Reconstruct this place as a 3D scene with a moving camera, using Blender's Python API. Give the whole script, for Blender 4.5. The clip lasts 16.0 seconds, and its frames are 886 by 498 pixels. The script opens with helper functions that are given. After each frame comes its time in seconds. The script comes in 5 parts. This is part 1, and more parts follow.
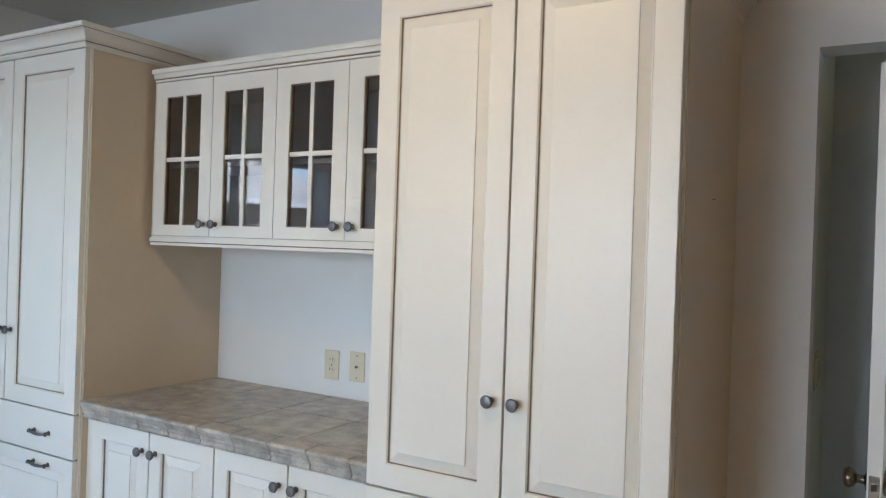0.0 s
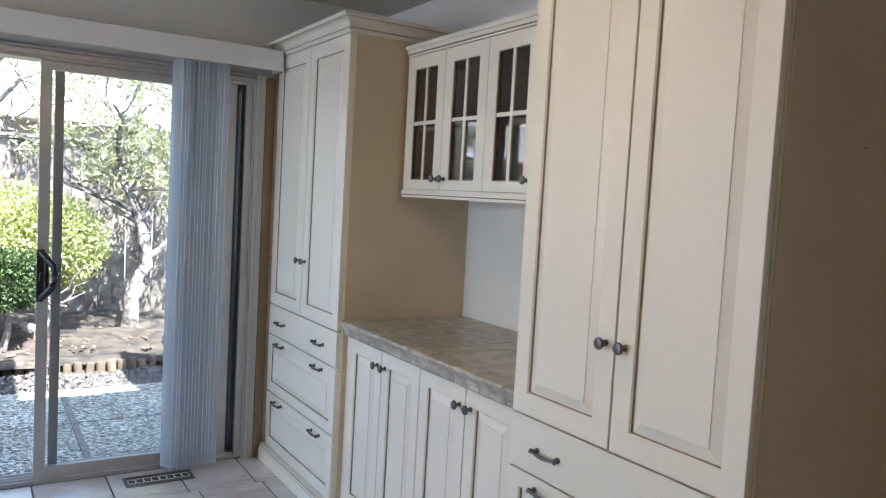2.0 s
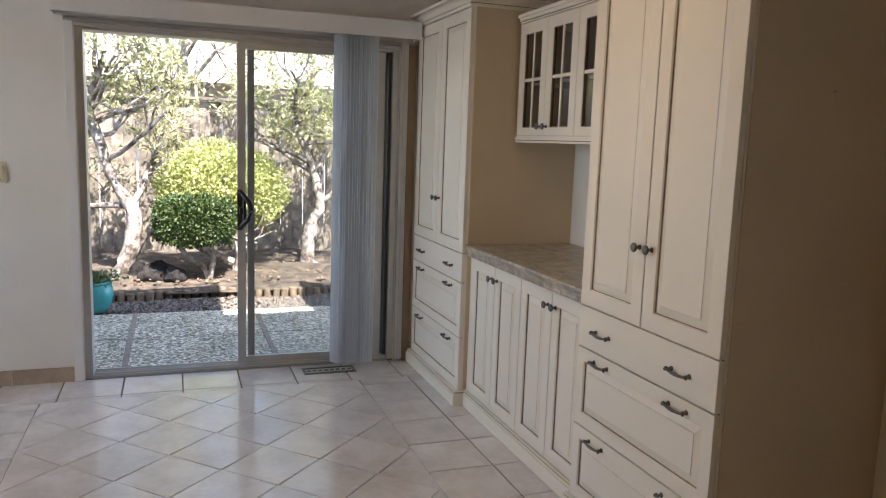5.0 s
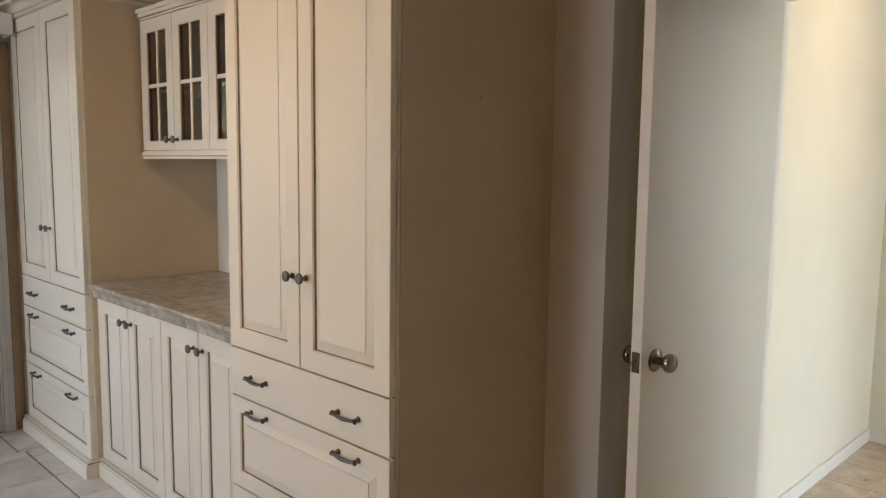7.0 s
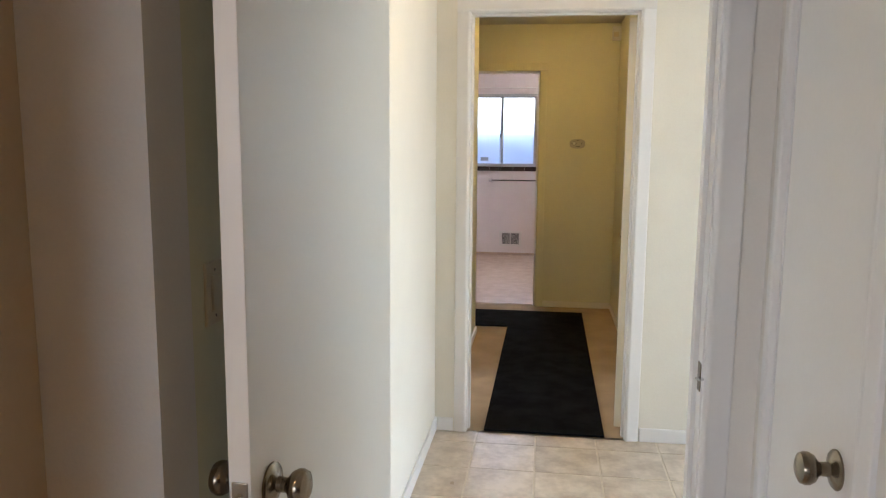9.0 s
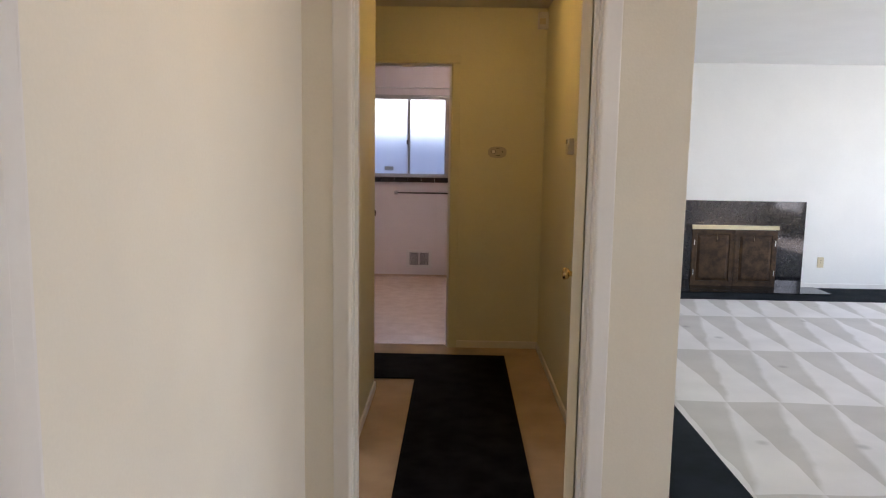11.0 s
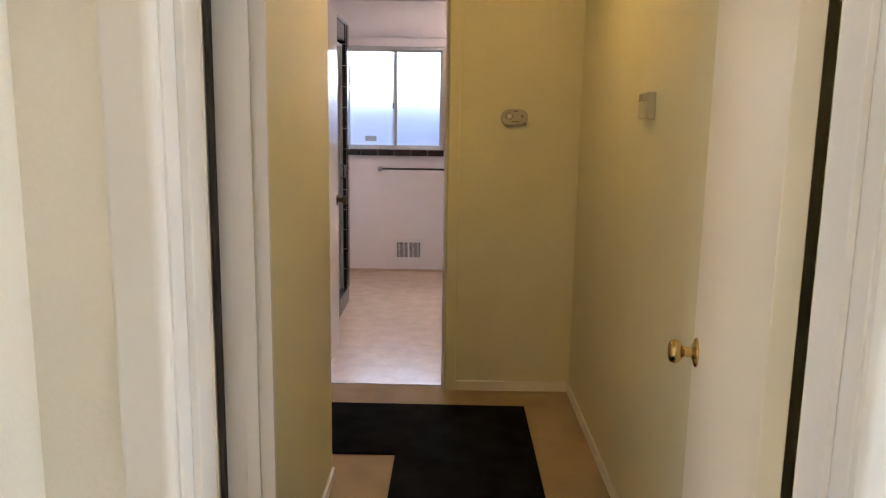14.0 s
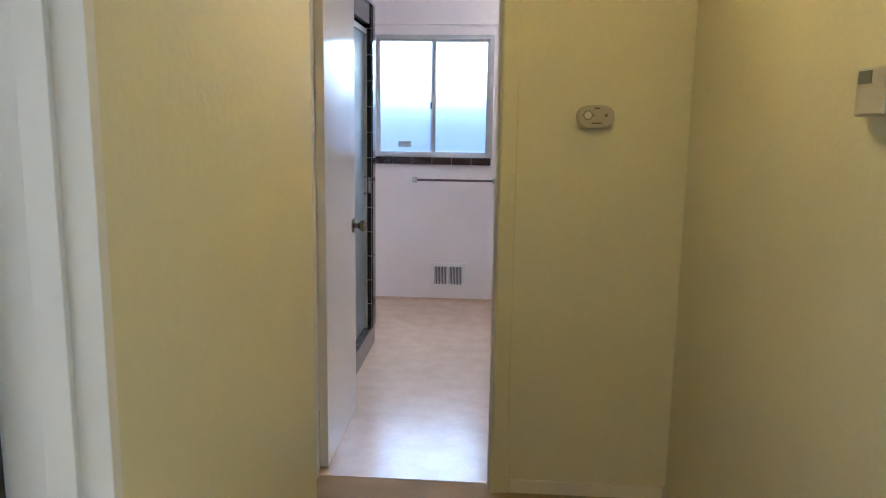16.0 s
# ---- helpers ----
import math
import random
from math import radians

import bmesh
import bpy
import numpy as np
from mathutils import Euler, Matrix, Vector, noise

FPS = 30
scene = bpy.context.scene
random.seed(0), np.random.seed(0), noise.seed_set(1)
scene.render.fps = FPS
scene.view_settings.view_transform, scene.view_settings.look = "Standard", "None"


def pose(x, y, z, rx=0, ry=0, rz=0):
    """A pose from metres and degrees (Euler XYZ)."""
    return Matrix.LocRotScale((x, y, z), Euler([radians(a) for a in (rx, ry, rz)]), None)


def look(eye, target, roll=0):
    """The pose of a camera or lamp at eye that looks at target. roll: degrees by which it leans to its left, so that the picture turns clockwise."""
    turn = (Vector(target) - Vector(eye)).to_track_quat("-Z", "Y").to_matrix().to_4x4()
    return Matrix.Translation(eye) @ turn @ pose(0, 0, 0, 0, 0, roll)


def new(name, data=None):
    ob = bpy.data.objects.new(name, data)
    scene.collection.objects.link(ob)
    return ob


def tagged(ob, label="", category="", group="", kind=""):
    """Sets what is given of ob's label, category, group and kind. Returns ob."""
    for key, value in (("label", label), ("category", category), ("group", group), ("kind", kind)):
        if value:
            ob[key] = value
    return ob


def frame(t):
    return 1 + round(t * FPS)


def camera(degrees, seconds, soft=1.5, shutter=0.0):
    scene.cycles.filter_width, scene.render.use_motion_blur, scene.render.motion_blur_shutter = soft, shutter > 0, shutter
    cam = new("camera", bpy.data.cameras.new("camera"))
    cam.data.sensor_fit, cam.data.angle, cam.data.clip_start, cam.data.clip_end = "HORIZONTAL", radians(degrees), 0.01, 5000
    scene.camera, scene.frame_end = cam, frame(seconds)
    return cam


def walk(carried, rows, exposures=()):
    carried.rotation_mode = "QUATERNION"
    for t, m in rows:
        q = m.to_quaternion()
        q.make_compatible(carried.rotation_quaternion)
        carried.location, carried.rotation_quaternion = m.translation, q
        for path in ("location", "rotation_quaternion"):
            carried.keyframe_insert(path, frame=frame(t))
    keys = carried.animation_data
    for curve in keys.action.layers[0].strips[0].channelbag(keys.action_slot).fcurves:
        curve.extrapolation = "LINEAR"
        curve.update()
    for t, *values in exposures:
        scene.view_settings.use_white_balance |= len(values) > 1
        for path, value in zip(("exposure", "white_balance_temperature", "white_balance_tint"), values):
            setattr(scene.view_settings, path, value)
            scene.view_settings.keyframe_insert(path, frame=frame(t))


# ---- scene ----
cam = camera(60.8, 16.0, soft=1.2)
PATH = [
    (0, (0.078, 0.315, 1.513), (-0.944, 2.034, 1.508), 1.9),
    (0.5, (0.274, 0.357, 1.513), (-0.967, 1.925, 1.491), 2.9),
    (1, (0.39, 0.46, 1.497), (-0.994, 1.903, 1.433), 3.1),
    (1.5, (0.491, 0.561, 1.494), (-1.056, 1.824, 1.391), 3.2),
    (2, (0.645, 0.583, 1.49), (-1.045, 1.643, 1.355), 3.2),
    (2.5, (0.801, 0.579, 1.495), (-0.974, 1.484, 1.318), 2.5),
    (3, (0.905, 0.535, 1.472), (-0.919, 1.329, 1.268), 1.7),
    (5.5, (1.457, 0.478, 1.473), (-0.407, 1.146, 1.191), 2.0),
    (6, (1.419, 0.498, 1.469), (-0.354, 1.384, 1.203), 2.2),
    (6.4, (1.327, 0.603, 1.471), (-0.355, 1.655, 1.222), 2.1),
    (6.7, (1.235, 0.661, 1.473), (-0.342, 1.871, 1.246), 1.8),
    (7, (1.114, 0.718, 1.47), (-0.287, 2.128, 1.25), 0.7),
    (7.6, (0.857, 0.896, 1.467), (-0.139, 2.617, 1.249), -0.4),
    (8, (0.726, 1.043, 1.469), (-0.039, 2.876, 1.239), 0.4),
    (8.2, (0.665, 1.132, 1.478), (0.005, 3.005, 1.242), 0.1),
    (8.5, (0.57, 1.284, 1.463), (0.069, 3.203, 1.208), 0.5),
    (9, (0.483, 1.563, 1.452), (0.216, 3.525, 1.171), 0.4),
    (9.6, (0.454, 1.922, 1.435), (0.33, 3.9, 1.168), 0.8),
    (11.8, (0.443, 3.167, 1.459), (0.426, 5.15, 1.2), 0.9),
    (12, (0.438, 3.256, 1.454), (0.425, 5.239, 1.192), 0.9),
    (12.5, (0.463, 3.514, 1.461), (0.449, 5.495, 1.184), 0.8),
    (13, (0.449, 3.788, 1.452), (0.432, 5.766, 1.156), 0.8),
    (13.5, (0.451, 4.08, 1.436), (0.434, 6.054, 1.116), 0.9),
    (14, (0.426, 4.381, 1.433), (0.407, 6.352, 1.091), 0.9),
    (14.5, (0.401, 4.673, 1.427), (0.381, 6.642, 1.075), 0.7),
    (15, (0.433, 4.95, 1.433), (0.388, 6.918, 1.077), 0.6),
    (15.5, (0.41, 5.234, 1.419), (0.335, 7.203, 1.073), 0.8),
    (16, (0.39, 5.486, 1.421), (0.257, 7.453, 1.086), 0.8),
]
EXPOSURES = [
    (0.0, 2.95, 5250, 9), (1.5, 2.88, 5350, 11), (3.0, 2.38, 5700, 14), (5.5, 2.3, 6900, 17), (6.5, 2.52, 8200, 24), (7.2, 2.75, 6150, 14), (8.2, 3.0, 6050, 18),
    (9.6, 2.67, 6050, 19), (11.8, 1.93, 7200, 36), (13.0, 2.17, 8000, 44), (13.6, 2.5, 7950, 40), (14.0, 2.9, 6400, 21), (14.5, 2.93, 6150, 19), (15.2, 3.25, 5500, 14), (16.0, 3.1, 5200, 10),
]
walk(cam, [(t, look(eye, target, roll)) for t, eye, target, roll in PATH], EXPOSURES)

# ---- world, sun, lights ----
world = bpy.data.worlds.new("world")
scene.world = world
world.use_nodes = True
sky = world.node_tree.nodes.new("ShaderNodeTexSky")
sky.sky_type, sky.sun_disc = "NISHITA", False
SUN_EL, SUN_AZ = radians(56), radians(75)     # azimuth: compass turn from +y towards +x
sky.sun_elevation, sky.sun_rotation = SUN_EL, SUN_AZ
world.node_tree.links.new(sky.outputs[0], world.node_tree.nodes["Background"].inputs[0])
world.node_tree.nodes["Background"].inputs[1].default_value = 0.15
sun = new("sun", bpy.data.lights.new("sun", "SUN"))
sun.data.energy, sun.data.angle, sun.data.color = 5.0, radians(0.5), (1.0, 0.95, 0.86)
sun_way = Vector((math.sin(SUN_AZ) * math.cos(SUN_EL), math.cos(SUN_AZ) * math.cos(SUN_EL), math.sin(SUN_EL)))
sun.matrix_basis = look(sun_way * 30, (0, 0, 0))


def window_light(x, y, z, towards, w, h, power, color):
    lamp = new("window_light", bpy.data.lights.new("window_light", "AREA"))
    lamp.data.shape, lamp.data.size, lamp.data.size_y = "RECTANGLE", w, h
    lamp.data.energy, lamp.data.color = power, color
    lamp.matrix_basis = look((x, y, z), towards)
    return lamp


window_light(-2.05, -3.08, 1.55, (-2.05, 0, 1.55), 2.3, 1.3, 8.5, (0.93, 0.96, 1.0))     # assumed back window, out of view, lights the cabinet fronts
window_light(7.08, 8.0, 1.35, (0, 8.0, 1.35), 3.6, 1.9, 13.5, (0.68, 0.95, 0.97))      # living room's front windows
window_light(7.08, 4.3, 1.35, (0, 4.3, 1.35), 1.2, 1.9, 9, (0.86, 0.96, 1.0))
window_light(-0.1, 14.4, 3.7, (-0.1, 11.4, 1.6), 4.0, 3.2, 52, (0.86, 0.93, 1.0))    # sky above the bathroom window
window_light(-2.66, 6.2, 1.5, (0, 6.2, 1.3), 1.0, 1.2, 5.5, (0.97, 0.97, 1.0))    # assumed side-room window, out of view, brightens its doorway


# ---- materials ----
def material(name, base, rough=0.5, spread=0.06, scale=6.0, bump=0.02, fine=90.0, metal=0.0, second=None, coat=0.0, trans=0.0, wobble=0.06, spec=0.5):
    m = bpy.data.materials.new(name)
    m.use_nodes = True
    nt = m.node_tree
    p = nt.nodes["Principled BSDF"]
    co = nt.nodes.new("ShaderNodeTexCoord")
    n1 = nt.nodes.new("ShaderNodeTexNoise")
    n1.inputs["Scale"].default_value, n1.inputs["Detail"].default_value = scale, 6
    n2 = nt.nodes.new("ShaderNodeTexNoise")
    n2.inputs["Scale"].default_value, n2.inputs["Detail"].default_value = fine, 3
    nt.links.new(co.outputs["Object"], n1.inputs["Vector"])
    nt.links.new(co.outputs["Object"], n2.inputs["Vector"])
    ramp = nt.nodes.new("ShaderNodeValToRGB")
    lo = [c * (1 - spread) for c in base]
    hi = [min(1, c * (1 + spread)) for c in base] if second is None else list(second)
    ramp.color_ramp.elements[0].position, ramp.color_ramp.elements[1].position = 0.35, 0.68
    ramp.color_ramp.elements[0].color, ramp.color_ramp.elements[1].color = (*lo, 1), (*hi, 1)
    mix = nt.nodes.new("ShaderNodeMath")
    mix.operation = "MULTIPLY_ADD"
    mix.inputs[1].default_value, mix.inputs[2].default_value = 0.35, -0.175
    add = nt.nodes.new("ShaderNodeMath")
    nt.links.new(n2.outputs["Fac"], mix.inputs[0])
    nt.links.new(n1.outputs["Fac"], add.inputs[0])
    nt.links.new(mix.outputs[0], add.inputs[1])
    nt.links.new(add.outputs[0], ramp.inputs[0])
    nt.links.new(ramp.outputs[0], p.inputs["Base Color"])
    rr = nt.nodes.new("ShaderNodeMapRange")
    rr.inputs["To Min"].default_value, rr.inputs["To Max"].default_value = max(0.02, rough - wobble), min(1, rough + wobble)
    nt.links.new(n1.outputs["Fac"], rr.inputs["Value"])
    nt.links.new(rr.outputs[0], p.inputs["Roughness"])
    p.inputs["Metallic"].default_value = metal
    p.inputs["Coat Weight"].default_value = coat
    p.inputs["Specular IOR Level"].default_value = spec
    p.inputs["Transmission Weight"].default_value = trans
    if bump:
        b = nt.nodes.new("ShaderNodeBump")
        b.inputs["Strength"].default_value, b.inputs["Distance"].default_value = min(1, bump * 10), 0.004
        nt.links.new(n2.outputs["Fac"], b.inputs["Height"])
        nt.links.new(b.outputs[0], p.inputs["Normal"])
    return m


def vary(m, amount):
    """Piece to piece variation by Object Info's Random."""
    nt = m.node_tree
    p = nt.nodes["Principled BSDF"]
    link = p.inputs["Base Color"].links[0]
    src = link.from_socket
    info = nt.nodes.new("ShaderNodeObjectInfo")
    rng = nt.nodes.new("ShaderNodeMapRange")
    rng.inputs["To Min"].default_value, rng.inputs["To Max"].default_value = 1 - amount, 1 + amount
    hsv = nt.nodes.new("ShaderNodeHueSaturation")
    nt.links.new(info.outputs["Random"], rng.inputs["Value"])
    nt.links.new(rng.outputs[0], hsv.inputs["Value"])
    nt.links.new(src, hsv.inputs["Color"])
    nt.links.new(hsv.outputs[0], p.inputs["Base Color"])
    nodes = [n for n in nt.nodes if n.type == "TEX_NOISE"]
    off = nt.nodes.new("ShaderNodeVectorMath")
    off.operation = "ADD"
    big = nt.nodes.new("ShaderNodeMath")
    big.operation = "MULTIPLY"
    big.inputs[1].default_value = 37.0
    co = [n for n in nt.nodes if n.type == "TEX_COORD"][0]
    nt.links.new(info.outputs["Random"], big.inputs[0])
    nt.links.new(co.outputs["Object"], off.inputs[0])
    nt.links.new(big.outputs[0], off.inputs[1])
    for n in nodes:
        nt.links.new(off.outputs[0], n.inputs["Vector"])
    return m


M_WALL = material("wall_paint", (0.78, 0.755, 0.70), 0.6, 0.03, 2.5, 0.012, 140)
M_WALL_CREAM = material("cream_wall_paint", (0.80, 0.77, 0.68), 0.5, 0.03, 2.5, 0.012, 140)
# only on unseen walls: dark tan dims and warms the bounced light
M_WALL_BOUNCE = material("bounce_tan_paint", (0.10, 0.05, 0.013), 0.6, 0.03, 2.5, 0.025, 60)
M_WALL_HALL = material("hall_wall_paint", (0.725, 0.70, 0.485), 0.42, 0.03, 2.5, 0.02, 60)
M_WALL_LR = material("living_wall_paint", (0.82, 0.83, 0.81), 0.6, 0.02, 2.5, 0.02, 60)
M_WALL_BATH = material("bath_wall_paint", (0.84, 0.79, 0.78), 0.4, 0.02, 2.5, 0.02, 60)
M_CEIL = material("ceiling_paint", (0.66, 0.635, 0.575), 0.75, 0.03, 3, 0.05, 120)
M_TRIM = material("trim_paint", (0.80, 0.79, 0.77), 0.35, 0.02, 3, 0.008, 70)
M_DOOR = material("door_paint", (0.82, 0.80, 0.74), 0.33, 0.012, 1.0, 0.006, 50, wobble=0.015)
M_CAB = material("antique_white_lacquer", (0.80, 0.75, 0.64), 0.36, 0.025, 2.2, 0.006, 80)
M_GLAZE = material("brown_glaze", (0.20, 0.135, 0.085), 0.5, 0.25, 25, 0.01, 120)
M_GLAZE2 = material("faint_glaze", (0.62, 0.56, 0.48), 0.45, 0.15, 25, 0.01, 120)
# darker, warmer copy of the lacquer: the ends' dim light put into colour
M_END_SHADE = material("end_panel_shade", (0.63, 0.52, 0.37), 0.34, 0.04, 2.2, 0.006, 80)
# flat dark colour in place of the shade in gaps and grooves
M_GAP = material("cabinet_shadow_gap", (0.035, 0.025, 0.02), 0.8, 0.1, 20, 0)
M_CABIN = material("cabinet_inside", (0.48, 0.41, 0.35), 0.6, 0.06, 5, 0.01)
M_TILE = vary(material("floor_tile", (0.62, 0.585, 0.55), 0.24, 0.06, 5, 0.006, 30, second=(0.73, 0.70, 0.675), spec=0.9, coat=0.35), 0.05)
M_GROUT = material("grout", (0.15, 0.105, 0.072), 0.9, 0.12, 12, 0.05, 200)
M_GROUT2 = material("pale_grout", (0.66, 0.57, 0.45), 0.9, 0.1, 12, 0.03, 200)
M_TILE2 = vary(material("entry_tile", (0.53, 0.425, 0.32), 0.3, 0.10, 9, 0.012, 40, second=(0.68, 0.58, 0.465)), 0.05)
M_CTILE = vary(material("counter_tile", (0.36, 0.31, 0.245), 0.32, 0.2, 16, 0.02, 90, second=(0.56, 0.50, 0.40)), 0.08)
M_PEWTER = material("pewter", (0.16, 0.15, 0.14), 0.40, 0.12, 30, 0.02, 150, metal=0.9)
M_BRASS = material("brass", (0.62, 0.45, 0.18), 0.2, 0.08, 20, 0.0, metal=1.0)
M_OLDBRASS = material("antique_brass", (0.26, 0.215, 0.155), 0.25, 0.15, 25, 0.01, metal=1.0)
M_STEEL = material("steel", (0.6, 0.6, 0.6), 0.25, 0.05, 20, 0.0, metal=1.0)
M_ALU = material("aluminium_frame", (0.55, 0.55, 0.54), 0.4, 0.05, 10, 0.01, metal=0.6)
M_BLACK = material("black_plastic", (0.015, 0.015, 0.016), 0.35, 0.1, 20, 0.01)
M_PLATE = material("ivory_plastic", (0.68, 0.60, 0.42), 0.35, 0.03, 10, 0.0)
M_WHITEP = material("white_plastic", (0.76, 0.74, 0.68), 0.4, 0.03, 10, 0.0)
M_GRANITE = material("black_granite", (0.010, 0.010, 0.012), 0.06, 0.3, 60, 0.0, second=(0.018, 0.018, 0.022), wobble=0.01)
M_BTILE = vary(material("black_glazed_tile", (0.012, 0.011, 0.011), 0.12, 0.2, 10, 0.0), 0.1)
M_WOOD_DK = material("dark_oak", (0.045, 0.022, 0.010), 0.5, 0.4, 14, 0.03, 60, second=(0.085, 0.045, 0.02), spec=0.25)
M_RUG = material("black_rug", (0.005, 0.005, 0.006), 0.95, 0.3, 7, 0.1, 300, second=(0.013, 0.013, 0.014), spec=0.04)
M_CARPET = material("tan_carpet", (0.48, 0.36, 0.23), 0.95, 0.12, 4, 0.1, 350)
M_CARPET_DK = material("navy_black_carpet", (0.016, 0.02, 0.026), 0.95, 0.3, 5, 0.1, 300, spec=0.06)
M_VINYL = material("bath_vinyl", (0.60, 0.455, 0.335), 0.22, 0.06, 9, 0.02, 35, spec=0.4)
M_BASETILE = vary(material("tile_baseboard", (0.42, 0.33, 0.25), 0.4, 0.15, 8, 0.02), 0.05)


def clear_glass(name, tint=(1, 1, 1), rough=0.0):
    m = bpy.data.materials.new(name)
    m.use_nodes = True
    p = m.node_tree.nodes["Principled BSDF"]
    p.inputs["Base Color"].default_value = (*tint, 1)
    p.inputs["Roughness"].default_value = rough
    p.inputs["Transmission Weight"].default_value = 1
    p.inputs["IOR"].default_value = 1.45
    return m


M_GLASS = clear_glass("clear_glass", (0.95, 0.97, 0.97))
M_FROST = clear_glass("frosted_glass", (0.93, 0.96, 1.0), 0.32)
M_SHOWER = clear_glass("shower_glass", (0.72, 0.84, 0.86), 0.45)


def emitter(name, color, strength):
    m = bpy.data.materials.new(name)
    m.use_nodes = True
    p = m.node_tree.nodes["Principled BSDF"]
    p.inputs["Base Color"].default_value = (0.8, 0.8, 0.8, 1)
    p.inputs["Emission Color"].default_value = (*color, 1)
    p.inputs["Emission Strength"].default_value = strength
    return m


# orange glow of the added lamp at the kitchen end
M_LAMP_FILL = emitter("warm_fill_glass", (1.0, 0.54, 0.10), 8.0)
M_CAN = emitter("downlight_lens", (1.0, 0.66, 0.32), 21)
M_LAMP = emitter("lamp_glass", (1.0, 0.64, 0.20), 12.5)
M_FILL_ENTRY = emitter("entry_fill_glass", (1.0, 0.62, 0.18), 3.6)


def vacuumed_carpet():
    """Pale pile with the wedge-shaped marks that a vacuum cleaner leaves."""
    m = material("pale_carpet", (0.56, 0.54, 0.52), 0.95, 0.06, 3, 0.1, 300)
    nt = m.node_tree
    p = nt.nodes["Principled BSDF"]
    src = p.inputs["Base Color"].links[0].from_socket
    co = nt.nodes.new("ShaderNodeTexCoord")
    warp = nt.nodes.new("ShaderNodeTexNoise")
    warp.inputs["Scale"].default_value, warp.inputs["Detail"].default_value = 1.6, 3
    nt.links.new(co.outputs["Object"], warp.inputs["Vector"])
    wob = nt.nodes.new("ShaderNodeVectorMath")
    wob.operation = "MULTIPLY_ADD"
    wob.inputs[1].default_value = (0.10, 0.10, 0)
    nt.links.new(warp.outputs["Color"], wob.inputs[0])
    nt.links.new(co.outputs["Object"], wob.inputs[2])
    sep = nt.nodes.new("ShaderNodeSeparateXYZ")
    nt.links.new(wob.outputs[0], sep.inputs[0])

    def op(kind, a, b=None):
        n = nt.nodes.new("ShaderNodeMath")
        n.operation = kind
        for i, v in enumerate((a, b)):
            if v is None:
                continue
            if isinstance(v, (int, float)):
                n.inputs[i].default_value = v
            else:
                nt.links.new(v, n.inputs[i])
        return n.outputs[0]
    v = op("FRACT", op("DIVIDE", op("SUBTRACT", sep.outputs[1], 4.72), 1.21))
    u = op("FRACT", op("DIVIDE", op("SUBTRACT", sep.outputs[0], 2.72), 0.30))
    tread = nt.nodes.new("ShaderNodeTexNoise")
    tread.inputs["Scale"].default_value, tread.inputs["Detail"].default_value = 4.5, 5
    nt.links.new(co.outputs["Object"], tread.inputs["Vector"])
    scuff = op("MULTIPLY", op("SUBTRACT", tread.outputs["Fac"], 0.5), 0.22)
    mark = op("ADD", op("MULTIPLY", op("ADD", op("SUBTRACT", u, v), scuff), 9.0), 0.5)
    mark_c = nt.nodes.new("ShaderNodeClamp")
    nt.links.new(mark, mark_c.inputs[0])
    mixer = nt.nodes.new("ShaderNodeMix")
    mixer.data_type = "RGBA"
    mixer.blend_type = "MULTIPLY"
    mixer.inputs[7].default_value = (1.32, 1.34, 1.38, 1)
    nt.links.new(mark_c.outputs[0], mixer.inputs[0])
    nt.links.new(src, mixer.inputs[6])
    dent = nt.nodes.new("ShaderNodeTexVoronoi")
    dent.inputs["Scale"].default_value = 2.6
    nt.links.new(co.outputs["Object"], dent.inputs["Vector"])
    dark = nt.nodes.new("ShaderNodeMapRange")
    for k, v_ in (("From Min", 0.04), ("From Max", 0.12), ("To Min", 0.72), ("To Max", 1.0)):
        dark.inputs[k].default_value = v_
    nt.links.new(dent.outputs["Distance"], dark.inputs["Value"])
    tone = nt.nodes.new("ShaderNodeVectorMath")
    tone.operation = "SCALE"
    nt.links.new(mixer.outputs[2], tone.inputs[0])
    nt.links.new(dark.outputs[0], tone.inputs["Scale"])
    nt.links.new(tone.outputs[0], p.inputs["Base Color"])
    return m


M_CARPET_LT = vacuumed_carpet()


# ---- mesh helpers ----
WORLD_OF = {}


def thing(name, x=0, y=0, z=0, turn=0, label="", category="", group="", kind=""):
    ob = new(name)
    m = pose(x, y, z, 0, 0, turn)
    ob.matrix_basis = m
    ob.empty_display_size = 0.1
    WORLD_OF[ob] = m
    return tagged(ob, label, category, group, kind)


def mesh_of(bm, mats, smooth=False):
    me = bpy.data.meshes.new("mesh")
    bmesh.ops.recalc_face_normals(bm, faces=bm.faces)
    bm.to_mesh(me)
    bm.free()
    for m in (mats if isinstance(mats, (list, tuple)) else (mats,)):
        me.materials.append(m)
    if smooth:
        me.shade_smooth()
        if hasattr(me, "set_sharp_from_angle"):
            me.set_sharp_from_angle(angle=radians(40))
    return me


def part(name, bm, mats, parent, label="", smooth=False):
    """A mesh in its root thing's own coordinates, as one object under a thing or a part."""
    ob = new(name, mesh_of(bm, mats, smooth))
    ob.parent = parent
    return tagged(ob, label)


def put(name, me, parent, m, label=""):
    ob = new(name, me)
    ob.parent = parent
    ob.matrix_basis = m
    return tagged(ob, label)


def solid(name, bm, mats, label="", category="", kind="structure", group="", smooth=False):
    return tagged(new(name, mesh_of(bm, mats, smooth)), label, category, group, kind)


